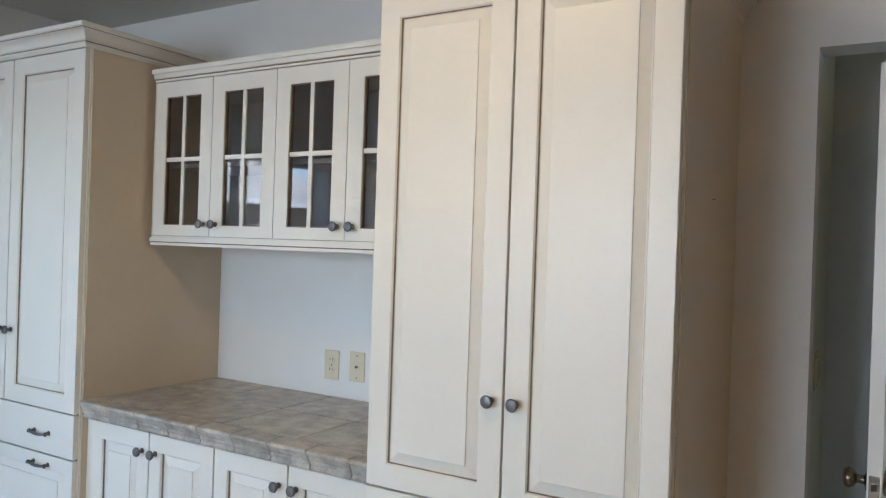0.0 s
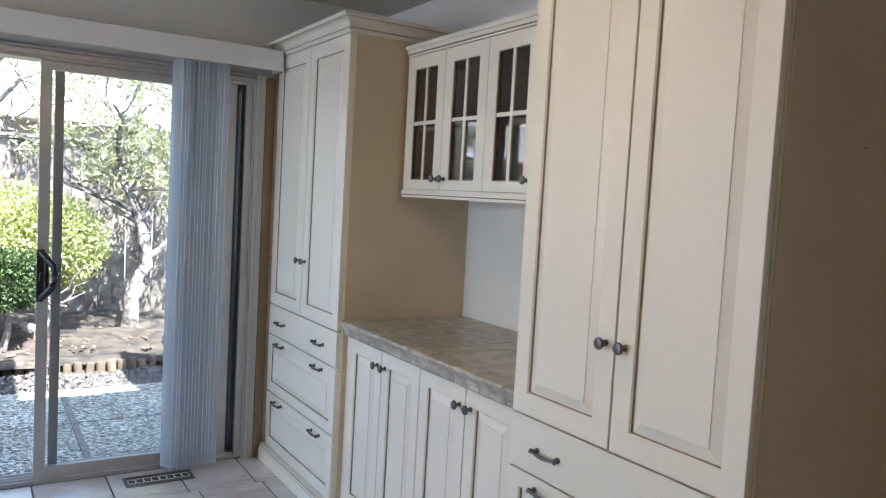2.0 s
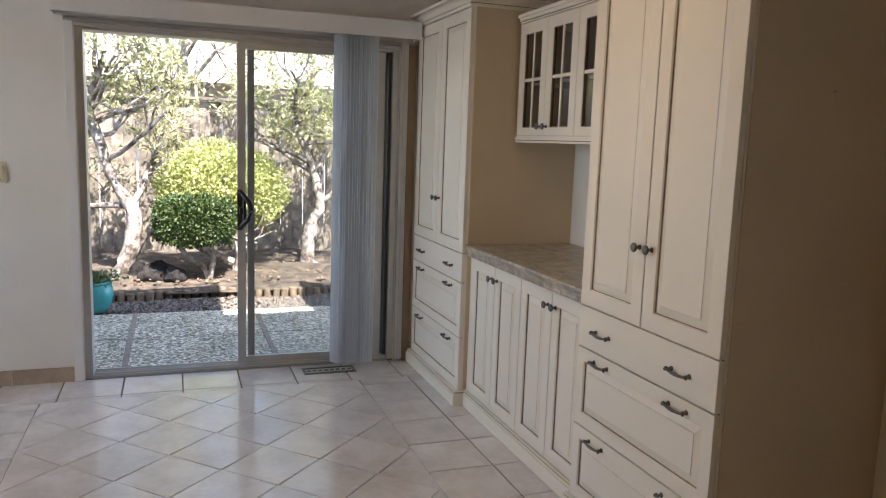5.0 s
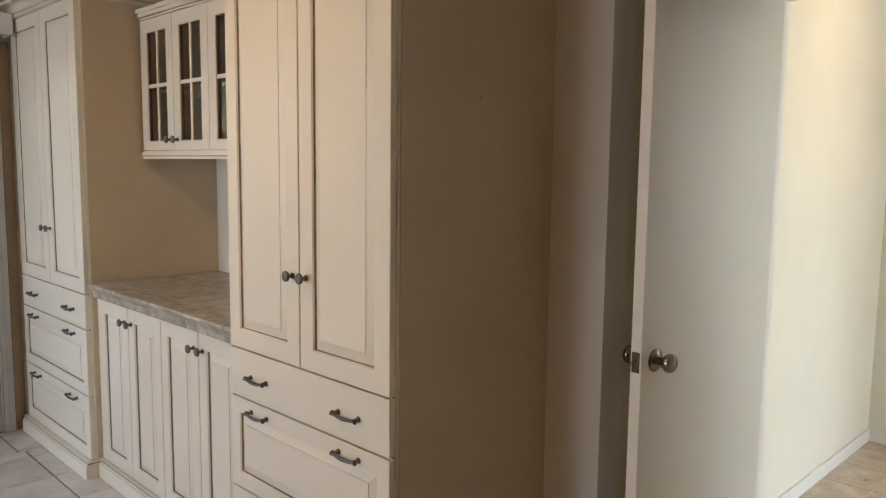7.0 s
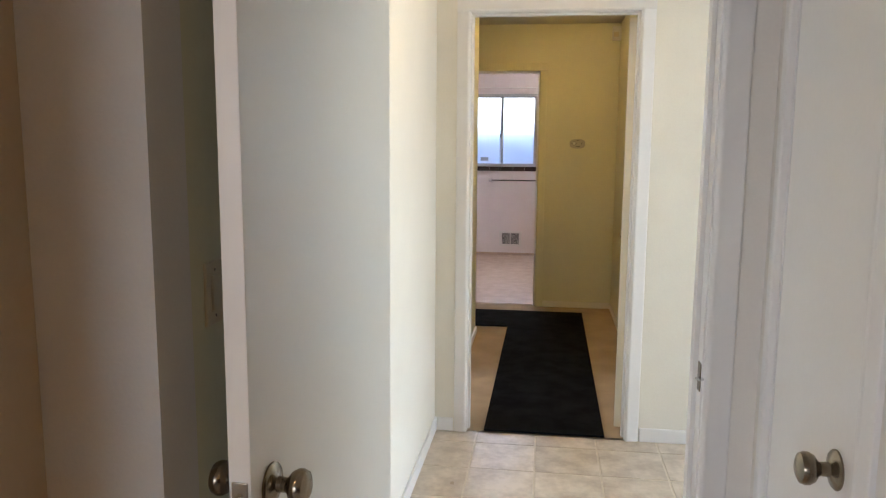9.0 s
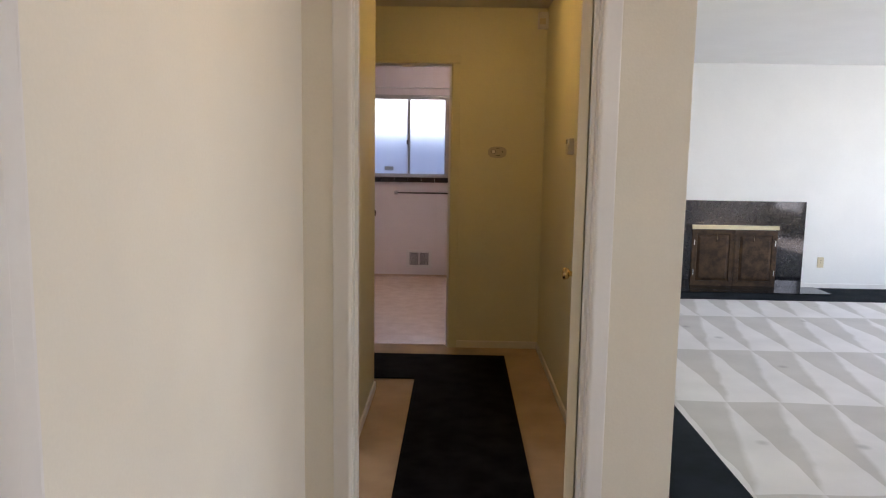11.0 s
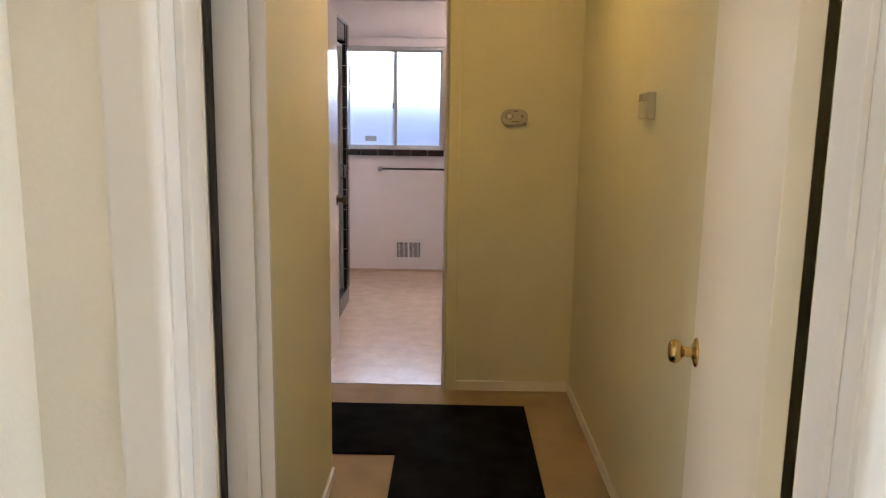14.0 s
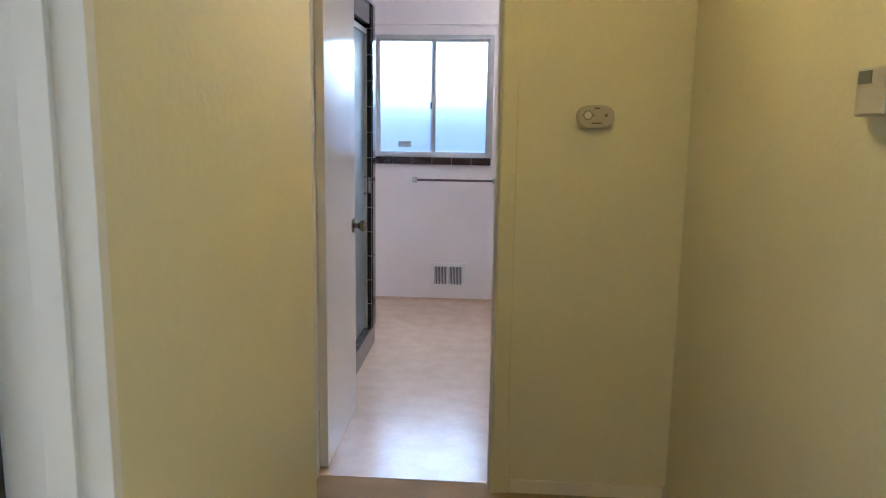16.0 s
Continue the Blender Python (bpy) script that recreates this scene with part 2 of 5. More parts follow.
def box(bm, x0, y0, z0, x1, y1, z1, bevel=0.0, mat=0):
    vs = [bm.verts.new((x, y, z)) for x in (x0, x1) for y in (y0, y1) for z in (z0, z1)]
    fs = [bm.faces.new([vs[i] for i in q]) for q in ((0, 1, 3, 2), (4, 6, 7, 5), (0, 4, 5, 1), (2, 3, 7, 6), (0, 2, 6, 4), (1, 5, 7, 3))]
    for f in fs:
        f.material_index = mat
    if bevel:
        es = list({e for f in fs for e in f.edges})
        bmesh.ops.bevel(bm, geom=es, offset=bevel, segments=2, affect="EDGES", profile=0.6)
    return bm


def boxes(*rows, bevel=0.0):
    bm = bmesh.new()
    for r in rows:
        box(bm, *r, bevel=bevel)
    return bm


def lathe(bm, profile, m=Matrix(), n=20):
    """profile: (radius, height) along local z, put through m."""
    rings = []
    for r, h in profile:
        rings.append([bm.verts.new(m @ Vector((r * math.cos(a * math.tau / n), r * math.sin(a * math.tau / n), h))) for a in range(n)])
    for a, b in zip(rings, rings[1:]):
        for i in range(n):
            bm.faces.new((a[i], a[(i + 1) % n], b[(i + 1) % n], b[i]))
    bm.faces.new(rings[0][::-1])
    bm.faces.new(rings[-1])
    return bm


def tube(bm, pts, radii, n=8, flat=1.0):
    pts = [Vector(p) for p in pts]
    rings = []
    for i, p in enumerate(pts):
        d = (pts[min(i + 1, len(pts) - 1)] - pts[max(i - 1, 0)]).normalized()
        up = Vector((0, 0, 1)) if abs(d.z) < 0.9 else Vector((1, 0, 0))
        s = d.cross(up).normalized()
        u = s.cross(d)
        r = radii[i] if isinstance(radii, (list, tuple)) else radii
        rings.append([bm.verts.new(p + (s * math.cos(a * math.tau / n) + u * math.sin(a * math.tau / n) * flat) * r) for a in range(n)])
    for a, b in zip(rings, rings[1:]):
        for i in range(n):
            bm.faces.new((a[i], a[(i + 1) % n], b[(i + 1) % n], b[i]))
    bm.faces.new(rings[0][::-1])
    bm.faces.new(rings[-1])
    return bm


def prism(bm, outline, a, b, axis="x", mat=0):
    """An outline in the plane across the axis, drawn from a to b. Outline pairs are (y, z), (x, z) or (x, y)."""
    def at(p, t):
        return {"x": (t, *p), "y": (p[0], t, p[1]), "z": (*p, t)}[axis]
    va, vb = [bm.verts.new(at(p, a)) for p in outline], [bm.verts.new(at(p, b)) for p in outline]
    n = len(outline)
    for i in range(n):
        bm.faces.new((va[i], va[(i + 1) % n], vb[(i + 1) % n], vb[i])).material_index = mat
    bm.faces.new(va[::-1]).material_index = mat
    bm.faces.new(vb).material_index = mat
    return bm


def panel_front(bm, x0, z0, x1, z1, y, rail=0.062, back=0.02, raised=True):
    """A cabinet front facing -y at y: flat rails, a glazed groove, and a raised field."""
    steps = [(0.0, 0.0015, 0), (0.0015, 0.0, 0)]
    if raised:
        steps += [(rail, 0.0, 0), (rail + 0.003, 0.0055, 0), (rail + 0.0047, 0.0108, 1), (rail + 0.0067, 0.0118, 2), (rail + 0.0085, 0.0118, 0),
                  (rail + 0.035, 0.0022, 0), (rail + 0.0358, 0.0006, 2), (rail + 0.0375, 0.0, 0)]
    loops = [[bm.verts.new((x, y + back, z)) for x, z in ((x0, z0), (x1, z0), (x1, z1), (x0, z1))]]
    mats = [1]
    for inset, depth, mat in steps:
        loops.append([bm.verts.new((x, y + depth, z)) for x, z in
                      ((x0 + inset, z0 + inset), (x1 - inset, z0 + inset), (x1 - inset, z1 - inset), (x0 + inset, z1 - inset))])
        mats.append(mat)
    for k in range(len(loops) - 1):
        for i in range(4):
            bm.faces.new((loops[k][i], loops[k][(i + 1) % 4], loops[k + 1][(i + 1) % 4], loops[k + 1][i])).material_index = mats[k + 1] if k else 0
    bm.faces.new(loops[-1])
    bm.faces.new(loops[0][::-1])
    return bm


def knob_mesh():
    bm = bmesh.new()
    lathe(bm, [(0.009, 0), (0.009, 0.003), (0.0055, 0.006), (0.005, 0.014), (0.009, 0.018), (0.0155, 0.021), (0.0165, 0.025), (0.014, 0.029), (0.007, 0.031)],
          pose(0, 0, 0, 90, 0, 0), 18)
    return mesh_of(bm, M_PEWTER, True)


def pull_mesh(w=0.056):
    """A slim drawer pull, slightly bowed, with ball ends and two posts, facing -y."""
    bm = bmesh.new()
    pts, rad = [], []
    for i in range(25):
        s = -1 + 2 * i / 24
        pts.append((s * w, -0.0225 + 0.005 * s * s, -0.0045 * (1 - s * s)))
        rad.append(0.0046 + 0.0014 * math.exp(-(s / 0.4) ** 2) + 0.0040 * math.exp(-((abs(s) - 0.92) / 0.08) ** 2))
    rad[0] = rad[-1] = 0.003
    tube(bm, pts, rad, 10)
    for s in (-1, 1):
        lathe(bm, [(0.0085, 0), (0.009, 0.002), (0.0065, 0.005), (0.005, 0.010), (0.0055, 0.018)], Matrix.Translation((s * w * 0.80, 0, 0)) @ pose(0, 0, 0, 90, 0, 0), 12)
    return mesh_of(bm, M_PEWTER, True)


KNOB, PULL = knob_mesh(), pull_mesh()

# ---- structure: family room ----
CE, CF, CH = 2.525, 2.42, 2.45
solid("wall_west", boxes((-3.52, -3.12, 0, -3.36, -0.03, CE), (-3.52, 1.86, 0, -3.36, 2.755, CE), (-3.52, -0.03, 2.07, -3.36, 1.86, CE)), M_WALL,
      "off-white painted wall around the sliding glass door", "wall")
solid("wall_north", boxes((-3.36, 2.635, 0, -0.111, 2.755, CE), (-0.111, 2.635, 2.10, 0.955, 2.755, CE)), M_WALL, "off-white painted wall behind the built-in cabinets", "wall")
# hall yellow stands in for light bounced off the open door's back
solid("wall_passage_side", boxes((-0.24, 2.755, 0, -0.111, 3.25, CE)), M_WALL_HALL, "painted wall behind the open door, yellowed for light off the door", "wall")
solid("wall_passage", boxes((-0.24, 3.25, 0, 0.078, 3.37, CE), (0.855, 3.25, 0, 1.08, 3.37, CE), (0.078, 3.25, 2.045, 0.855, 3.37, CE)), M_WALL,
      "painted wall with the doorway to the entry", "wall")
solid("wall_closet", boxes((0.955, 2.45, 0, 1.08, 2.68, CE), (0.955, 3.16, 0, 1.08, 3.25, CE), (0.955, 2.68, 2.045, 1.08, 3.16, CE)), M_WALL,
      "off-white painted wall with a narrow closet door", "wall")
# unseen closing walls, placed and coloured to steer bounce onto the cabinets
solid("wall_kitchen", boxes((1.08, 2.45, 0, 2.52, 2.57, CE)), M_WALL_BOUNCE, "unseen plain wall, dark tan to cut bounced light", "wall")
solid("wall_east", boxes((2.4, -3.12, 0, 2.52, 2.45, CE)), M_WALL_BOUNCE, "unseen plain wall set close, dark tan for warm bounce", "wall")
solid("wall_south", boxes((-3.36, -3.12, 0, -3.2, -3.0, CE), (-0.9, -3.12, 0, 2.4, -3.0, CE), (-3.2, -3.12, 0, -0.9, -3.0, 0.9), (-3.2, -3.12, 2.2, -0.9, -3.0, CE)), M_WALL_BOUNCE,
      "unseen plain wall with the back window, dark tan to cut bounce", "wall")
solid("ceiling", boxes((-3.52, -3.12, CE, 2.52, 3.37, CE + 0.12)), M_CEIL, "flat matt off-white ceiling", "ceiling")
# entry and living room
solid("wall_entry_west", boxes((-0.17, 3.37, 0, -0.05, 5.21, CF)), M_WALL_CREAM, "cream painted wall of the entry", "wall")
solid("wall_hall_south", boxes((-0.17, 5.21, 0, 0.10, 5.33, CH), (0.908, 5.21, 0, 1.19, 5.33, CH), (0.10, 5.21, 2.067, 0.908, 5.33, CH)), M_WALL_CREAM,
      "cream painted wall with the doorway to the hall", "wall")
solid("wall_living_east", boxes((7.0, 3.25, 0, 7.12, 3.7, CF), (7.0, 4.9, 0, 7.12, 6.2, CF), (7.0, 9.8, 0, 7.12, 11.18, CF), (7.0, 3.7, 0, 7.12, 4.9, 0.4), (7.0, 3.7, 2.3, 7.12, 4.9, CF),
                                (7.0, 6.2, 0, 7.12, 9.8, 0.4), (7.0, 6.2, 2.3, 7.12, 9.8, CF)), M_WALL_LR, "white painted wall of the living room", "wall")
solid("wall_living_south", boxes((1.08, 3.25, 0, 7.0, 3.37, CF)), M_WALL_LR, "white painted wall of the entry", "wall")
solid("wall_living_north", boxes((1.19, 11.06, 0, 7.0, 11.18, CF)), M_WALL_LR, "white painted wall with the fireplace", "wall")
solid("ceiling_living", boxes((1.19, 5.21, CF, 7.12, 11.18, CF + 0.12), (-0.17, 3.37, CF, 7.12, 5.21, CF + 0.12)), M_WALL_LR, "flat white ceiling of entry and living room", "ceiling")
# hall
solid("wall_hall_west", boxes((-0.15, 5.33, 0, -0.03, 5.50, CH), (-0.15, 6.27, 0, -0.03, 7.2, CH), (-0.15, 5.50, 2.045, -0.03, 6.27, CH), (-2.6, 7.08, 0, -0.15, 7.2, CH)), M_WALL_HALL,
      "pale yellow painted wall of the hall", "wall")
solid("wall_hall_east", boxes((1.07, 5.33, 0, 1.19, 8.24, CH)), [M_WALL_HALL], "pale yellow painted wall between hall and living room", "wall")
solid("wall_hall_north", boxes((-2.6, 8.24, 0, -0.315, 8.36, CH), (0.415, 8.24, 0, 1.19, 8.36, CH), (-0.315, 8.24, 2.071, 0.415, 8.36, CH)), M_WALL_HALL,
      "pale yellow painted wall with the bathroom doorway", "wall")
solid("wall_hall_end", boxes((-2.72, 7.08, 0, -2.6, 8.36, CH)), M_WALL_HALL, "plain painted end wall of the side hall", "wall")
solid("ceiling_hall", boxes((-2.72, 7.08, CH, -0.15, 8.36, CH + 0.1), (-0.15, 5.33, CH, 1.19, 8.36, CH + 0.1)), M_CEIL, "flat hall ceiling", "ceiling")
solid("wall_bedroom", boxes((-2.6, 5.21, 0, -0.17, 5.33, CH), (-2.72, 5.21, 0, -2.6, 5.7, CH), (-2.72, 6.7, 0, -2.6, 7.08, CH), (-2.72, 5.7, 0, -2.6, 6.7, 0.9), (-2.72, 5.7, 2.1, -2.6, 6.7, CH)), M_WALL, "plain walls of the side room", "wall")
solid("ceiling_bedroom", boxes((-2.72, 5.21, CH, -0.15, 7.08, CH + 0.1)), M_CEIL, "plain ceiling of the side room", "ceiling")
# bathroom
solid("wall_bath_north", boxes((-1.5, 11.36, 0, -0.56, 11.48, CH), (0.36, 11.36, 0, 1.19, 11.48, CH), (-0.56, 11.36, 0, 0.36, 11.48, 1.13), (-0.56, 11.36, 2.06, 0.36, 11.48, CH)), M_WALL_BATH,
      "white painted bathroom wall around the window", "wall")
solid("wall_bath_east", boxes((1.07, 8.36, 0, 1.19, 11.36, CH)), M_WALL_BATH, "white painted wall between bathroom and living room", "wall")
solid("wall_bath_west", boxes((-1.62, 8.36, 0, -1.5, 11.48, CH)), M_WALL_BATH, "white painted bathroom wall", "wall")
solid("ceiling_bath", boxes((-1.62, 8.36, CH, 1.19, 11.48, CH + 0.1)), M_WALL_BATH, "white bathroom ceiling", "ceiling")

# floors
floor = solid("floor", boxes((-3.52, -3.12, -0.12, 2.52, 3.37, -0.006)), M_GROUT, "beige ceramic tile floor laid on the diagonal with a straight border", "floor")
floor_entry = solid("floor_entry", boxes((-0.17, 3.37, -0.12, 7.12, 5.24, -0.002)), M_GROUT2, "beige ceramic tile floor of the entry", "floor")
solid("floor_living", boxes((1.19, 5.24, -0.12, 7.12, 11.18, 0.004)), M_CARPET_LT, "pale cut-pile carpet with vacuum marks", "carpet")
solid("carpet_border", boxes((1.20, 5.25, 0.004, 1.735, 11.05, 0.009), (1.735, 10.29, 0.004, 6.98, 11.05, 0.009)), M_CARPET_DK, "dark navy carpet border along the living room walls", "carpet")
solid("floor_hall", boxes((-2.72, 5.21, -0.12, 1.19, 8.30, 0.0)), M_CARPET, "tan cut-pile carpet of the hall", "carpet")
solid("floor_bath", boxes((-1.62, 8.30, -0.12, 1.19, 11.48, 0.003)), M_VINYL, "glossy beige speckled vinyl floor", "floor")


# ---- door frames and doors ----
def casing(bm, along, at, side, a, b, top, w=0.062, t=0.016):
    """Casing round an opening from a to b in a wall whose face lies at `at`; along: axis of the wall; side: which way it stands proud."""
    off = 0.004
    prof = [(u * w, d * t) for u, d in ((0, 0), (0, 0.72), (0.05, 0.93), (0.14, 1.0), (0.24, 0.95), (0.32, 0.82), (0.90, 0.66), (0.98, 0.58), (1.0, 0.48), (1.0, 0))]
    for edge, way in ((a, -1), (b, 1)):
        row = [(edge + way * (off + u), at + side * d) for u, d in prof]
        prism(bm, row if along == "x" else [(q, p) for p, q in row], 0.0, top + off, "z")
    prism(bm, [(at + side * d, top + off + u) for u, d in prof], a - off - w, b + off + w, along)
    return bm


def lining(bm, along, p0, p1, a, b, top, t=0.02, stop=None):
    """Jambs and head that line an opening a..b through a wall from p0 to p1, and the stop on them."""
    rows = [(a - t, a, 0, top + t), (b, b + t, 0, top + t), (a, b, top, top + t)]
    out = [(p0, p1, r) for r in rows]
    if stop is not None:
        s = 0.011
        out += [(stop, stop + 0.035, r) for r in ((a, a + s, 0, top), (b - s, b, 0, top), (a + s, b - s, top - s, top))]
    for q0, q1, (u0, u1, z0, z1) in out:
        if along == "x":
            box(bm, u0, q0, z0, u1, q1, z1, 0.0015)
        else:
            box(bm, q0, u0, z0, q1, u1, z1, 0.0015)
    return bm


def door_frame(name, along, p0, p1, a, b, top, stop, label, mat0=None, mat1=None):
    bm = lining(bmesh.new(), along, p0 - 0.002, p1 + 0.002, a, b, top, stop=stop)
    root = solid(name, bm, M_TRIM, label, "door frame")
    part("casing", casing(bmesh.new(), along, p0, -1, a, b, top), mat0 or M_TRIM, root, smooth=True)
    if mat1 is not False:
        part("casing", casing(bmesh.new(), along, p1, 1, a, b, top), mat1 or M_TRIM, root, smooth=True)
    return root


door_frame("trim_door_1", "x", 3.25, 3.37, 0.098, 0.835, 2.03, 3.29, "white painted casing of the entry doorway")
door_frame("trim_door_2", "x", 5.21, 5.33, 0.115, 0.893, 2.052, 5.245, "white painted casing of the hall doorway", None, M_WALL_HALL)
door_frame("trim_door_3", "y", -0.15, -0.03, 5.52, 6.25, 2.03, -0.10, "white painted lining of the side-room doorway", None, False)
door_frame("trim_door_4", "x", 8.24, 8.36, -0.30, 0.40, 2.056, 8.27, "cream painted casing of the bathroom doorway", M_WALL_HALL, None)


def round_knob(parent, m, metal, label):
    """A passage knob with its rosette, axis along local z of m."""
    bm = bmesh.new()
    lathe(bm, [(0.033, 0.0), (0.033, 0.003), (0.030, 0.006), (0.019, 0.009), (0.012, 0.012), (0.0115, 0.026), (0.014, 0.030), (0.022, 0.035), (0.0265, 0.043),
               (0.027, 0.050), (0.024, 0.057), (0.016, 0.061), (0.004, 0.0625)], m, 28)
    return part("door_knob", bm, metal, parent, label, True)


def door_leaf(name, hinge, angle, width, height, label, metal, knob_z, face, latch_plate=True, mat=None, knob_label="", hinges=True, thick=0.035):
    """A flush door hung at `hinge`; local x runs from the hinge to the latch edge, thickness in +y (face=1) or -y."""
    root = thing(name, hinge[0], hinge[1], 0.008, angle, label, "door", kind="structure")
    y0, y1 = sorted((0, face * thick))
    part("leaf", box(bmesh.new(), 0.002, y0, 0, width, y1, height, 0.002), mat or M_DOOR, root)
    kx = width - 0.065
    round_knob(root, Matrix.Translation((kx, y1, knob_z)) @ pose(0, 0, 0, -90, 0, 0), metal, knob_label)
    round_knob(root, Matrix.Translation((kx, y0, knob_z)) @ pose(0, 0, 0, 90, 0, 0), metal, knob_label)
    if latch_plate:
        bm = box(bmesh.new(), width - 0.0005, (y0 + y1) / 2 - 0.0125, knob_z - 0.029, width + 0.0018, (y0 + y1) / 2 + 0.0125, knob_z + 0.029, 0.001)
        part("latch_plate", bm, M_OLDBRASS, root, "worn brass latch plate")
        bm = prism(bmesh.new(), [(width + 0.0018, (y0 + y1) / 2 - 0.006), (width + 0.012, (y0 + y1) / 2 - 0.006), (width + 0.0018, (y0 + y1) / 2 + 0.006)], knob_z - 0.009, knob_z + 0.009, "z")
        part("latch_bolt", bm, M_STEEL, root)
    if hinges:
        for hz in (0.2, 1.0, height - 0.2):
            bm = bmesh.new()
            lathe(bm, [(0.006, -0.045), (0.0062, 0.045)], Matrix.Translation((0, y0 if face > 0 else y1, hz)), 10)
            box(bm, -0.001, (y0 + y1) / 2 - 0.014, hz - 0.044, 0.0015, (y0 + y1) / 2 + 0.014, hz + 0.044)
            part("hinge", bm, M_OLDBRASS, root, "tarnished brass hinge", True)
    return root


door_leaf("door_1", (0.132, 3.248), -94.7, 0.708, 2.015, "white painted flush door standing open into the family room", M_OLDBRASS, 0.927, -1, knob_label="antique brass knob", hinges=False)
door_leaf("door_2", (0.857, 5.368), 79.3, 0.70, 2.037, "cream painted flush door standing open against the hall wall", M_BRASS, 0.923, -1, knob_label="polished brass knob", hinges=False, mat=material("cream_door_paint", (0.80, 0.74, 0.58), 0.33, 0.012, 1.0, 0.006, 50, wobble=0.015))
side_door = door_leaf("door_3", (-0.166, 6.246), 183.0, 0.72, 2.015, "white painted flush door open into the side room", M_OLDBRASS, 0.923, 1, knob_label="brass knob", hinges=False)
# solid dark strip in place of the shade in the hinge gap
part("gap_shade", box(bmesh.new(), -0.012, -0.001, 0, 0.0, 0.028, 2.015, 0.002), material("hinge_gap_shade", (0.04, 0.036, 0.028), 0.8, 0.15, 12, 0.02), side_door, "dark strip standing in for the shaded hinge gap")
part("edge_band", box(bmesh.new(), 0.0022, -0.003, 0, 0.014, -0.0002, 2.015), M_WALL_HALL, side_door, "cream painted leaf edge")
door_leaf("door_4", (-0.299, 8.362), 90.5, 0.655, 2.04, "white painted flush bathroom door standing open", M_OLDBRASS, 0.923, -1, knob_label="antique brass knob", hinges=False, mat=material("gloss_door_paint", (0.80, 0.78, 0.75), 0.17, 0.012, 1.0, 0.004, 50, wobble=0.02))

# narrow closet door in the side wall of the passage
solid("trim_closet_door", lining(casing(bmesh.new(), "y", 0.955, -1, 2.70, 3.14, 2.03, w=0.05), "y", 0.955, 1.078, 2.70, 3.14, 2.03), M_TRIM,
      "white painted casing of the narrow closet door", "door frame")
closet = thing("door_5", 0.958, 3.1385, 0.008, -90, "white painted narrow closet door, shut", "door", kind="structure")
part("leaf", box(bmesh.new(), 0, 0, 0, 0.437, 0.035, 2.018, 0.002), M_TRIM, closet)
round_knob(closet, Matrix.Translation((0.345, 0, 0.925)) @ pose(0, 0, 0, 90, 0, 0), M_OLDBRASS, "antique brass knob")
part("latch_plate", box(bmesh.new(), 0.419, -0.0015, 0.86, 0.426, 0.004, 0.915, 0.0005), M_BLACK, closet, "dark latch slot")
for hz in (0.2, 1.8):
    bm = lathe(bmesh.new(), [(0.006, -0.045), (0.0062, 0.045)], Matrix.Translation((0.0, -0.006, hz)), 10)
    part("hinge", bm, M_OLDBRASS, closet, "tarnished brass hinge", True)
strike = thing("strike_plate", 0.834, 3.262, 0.935, 0, "worn brass strike plate on the door jamb", "strike plate")
part("plate", box(bmesh.new(), -0.0015, -0.012, -0.032, 0.0012, 0.016, 0.032, 0.0008), M_OLDBRASS, strike)
part("lip", tube(bmesh.new(), [(0.001, -0.010, 0), (-0.002, -0.018, 0), (0.002, -0.024, 0)], [0.012, 0.012, 0.011], 10, 0.2), M_STEEL, strike)


# ---- baseboards ----
def baseboard(rows, mat, label, h=0.07, bevel=0.006):
    bm = bmesh.new()
    for x0, y0, x1, y1 in rows:
        box(bm, x0, y0, 0.0, x1, y1, h, bevel)
    return solid("baseboard", bm, mat, label, "baseboard")


baseboard([(-0.05, 3.39, -0.038, 5.21), (-0.038, 5.198, 0.045, 5.21), (0.963, 5.198, 1.19, 5.21)], M_TRIM, "white painted baseboard of the entry")
baseboard([(-0.03, 6.32, -0.018, 7.2), (1.058, 5.34, 1.07, 8.24), (0.47, 8.228, 1.058, 8.24)], material("cream_trim_paint", (0.80, 0.77, 0.66), 0.35, 0.02, 3, 0.008, 70), "cream painted hall baseboard", 0.055)
baseboard([(4.27, 11.048, 6.98, 11.06), (1.2, 11.048, 2.74, 11.06)], M_TRIM, "white painted living room baseboard", 0.06)
baseboard([(-1.49, 11.352, 1.06, 11.36)], M_VINYL, "beige vinyl cove base of the bathroom", 0.025, 0.002)
tile_base = thing("baseboard_tile", -3.36, -1.5, 0, 0, "tan tile baseboard along the slider wall", "baseboard", kind="structure")
me = mesh_of(box(bmesh.new(), 0, -0.161, 0, 0.011, 0.161, 0.088, 0.002), M_BASETILE)
for k in range(9):
    put("tile", me, tile_base, pose(0, 1.25 - 0.326 * k, 0))


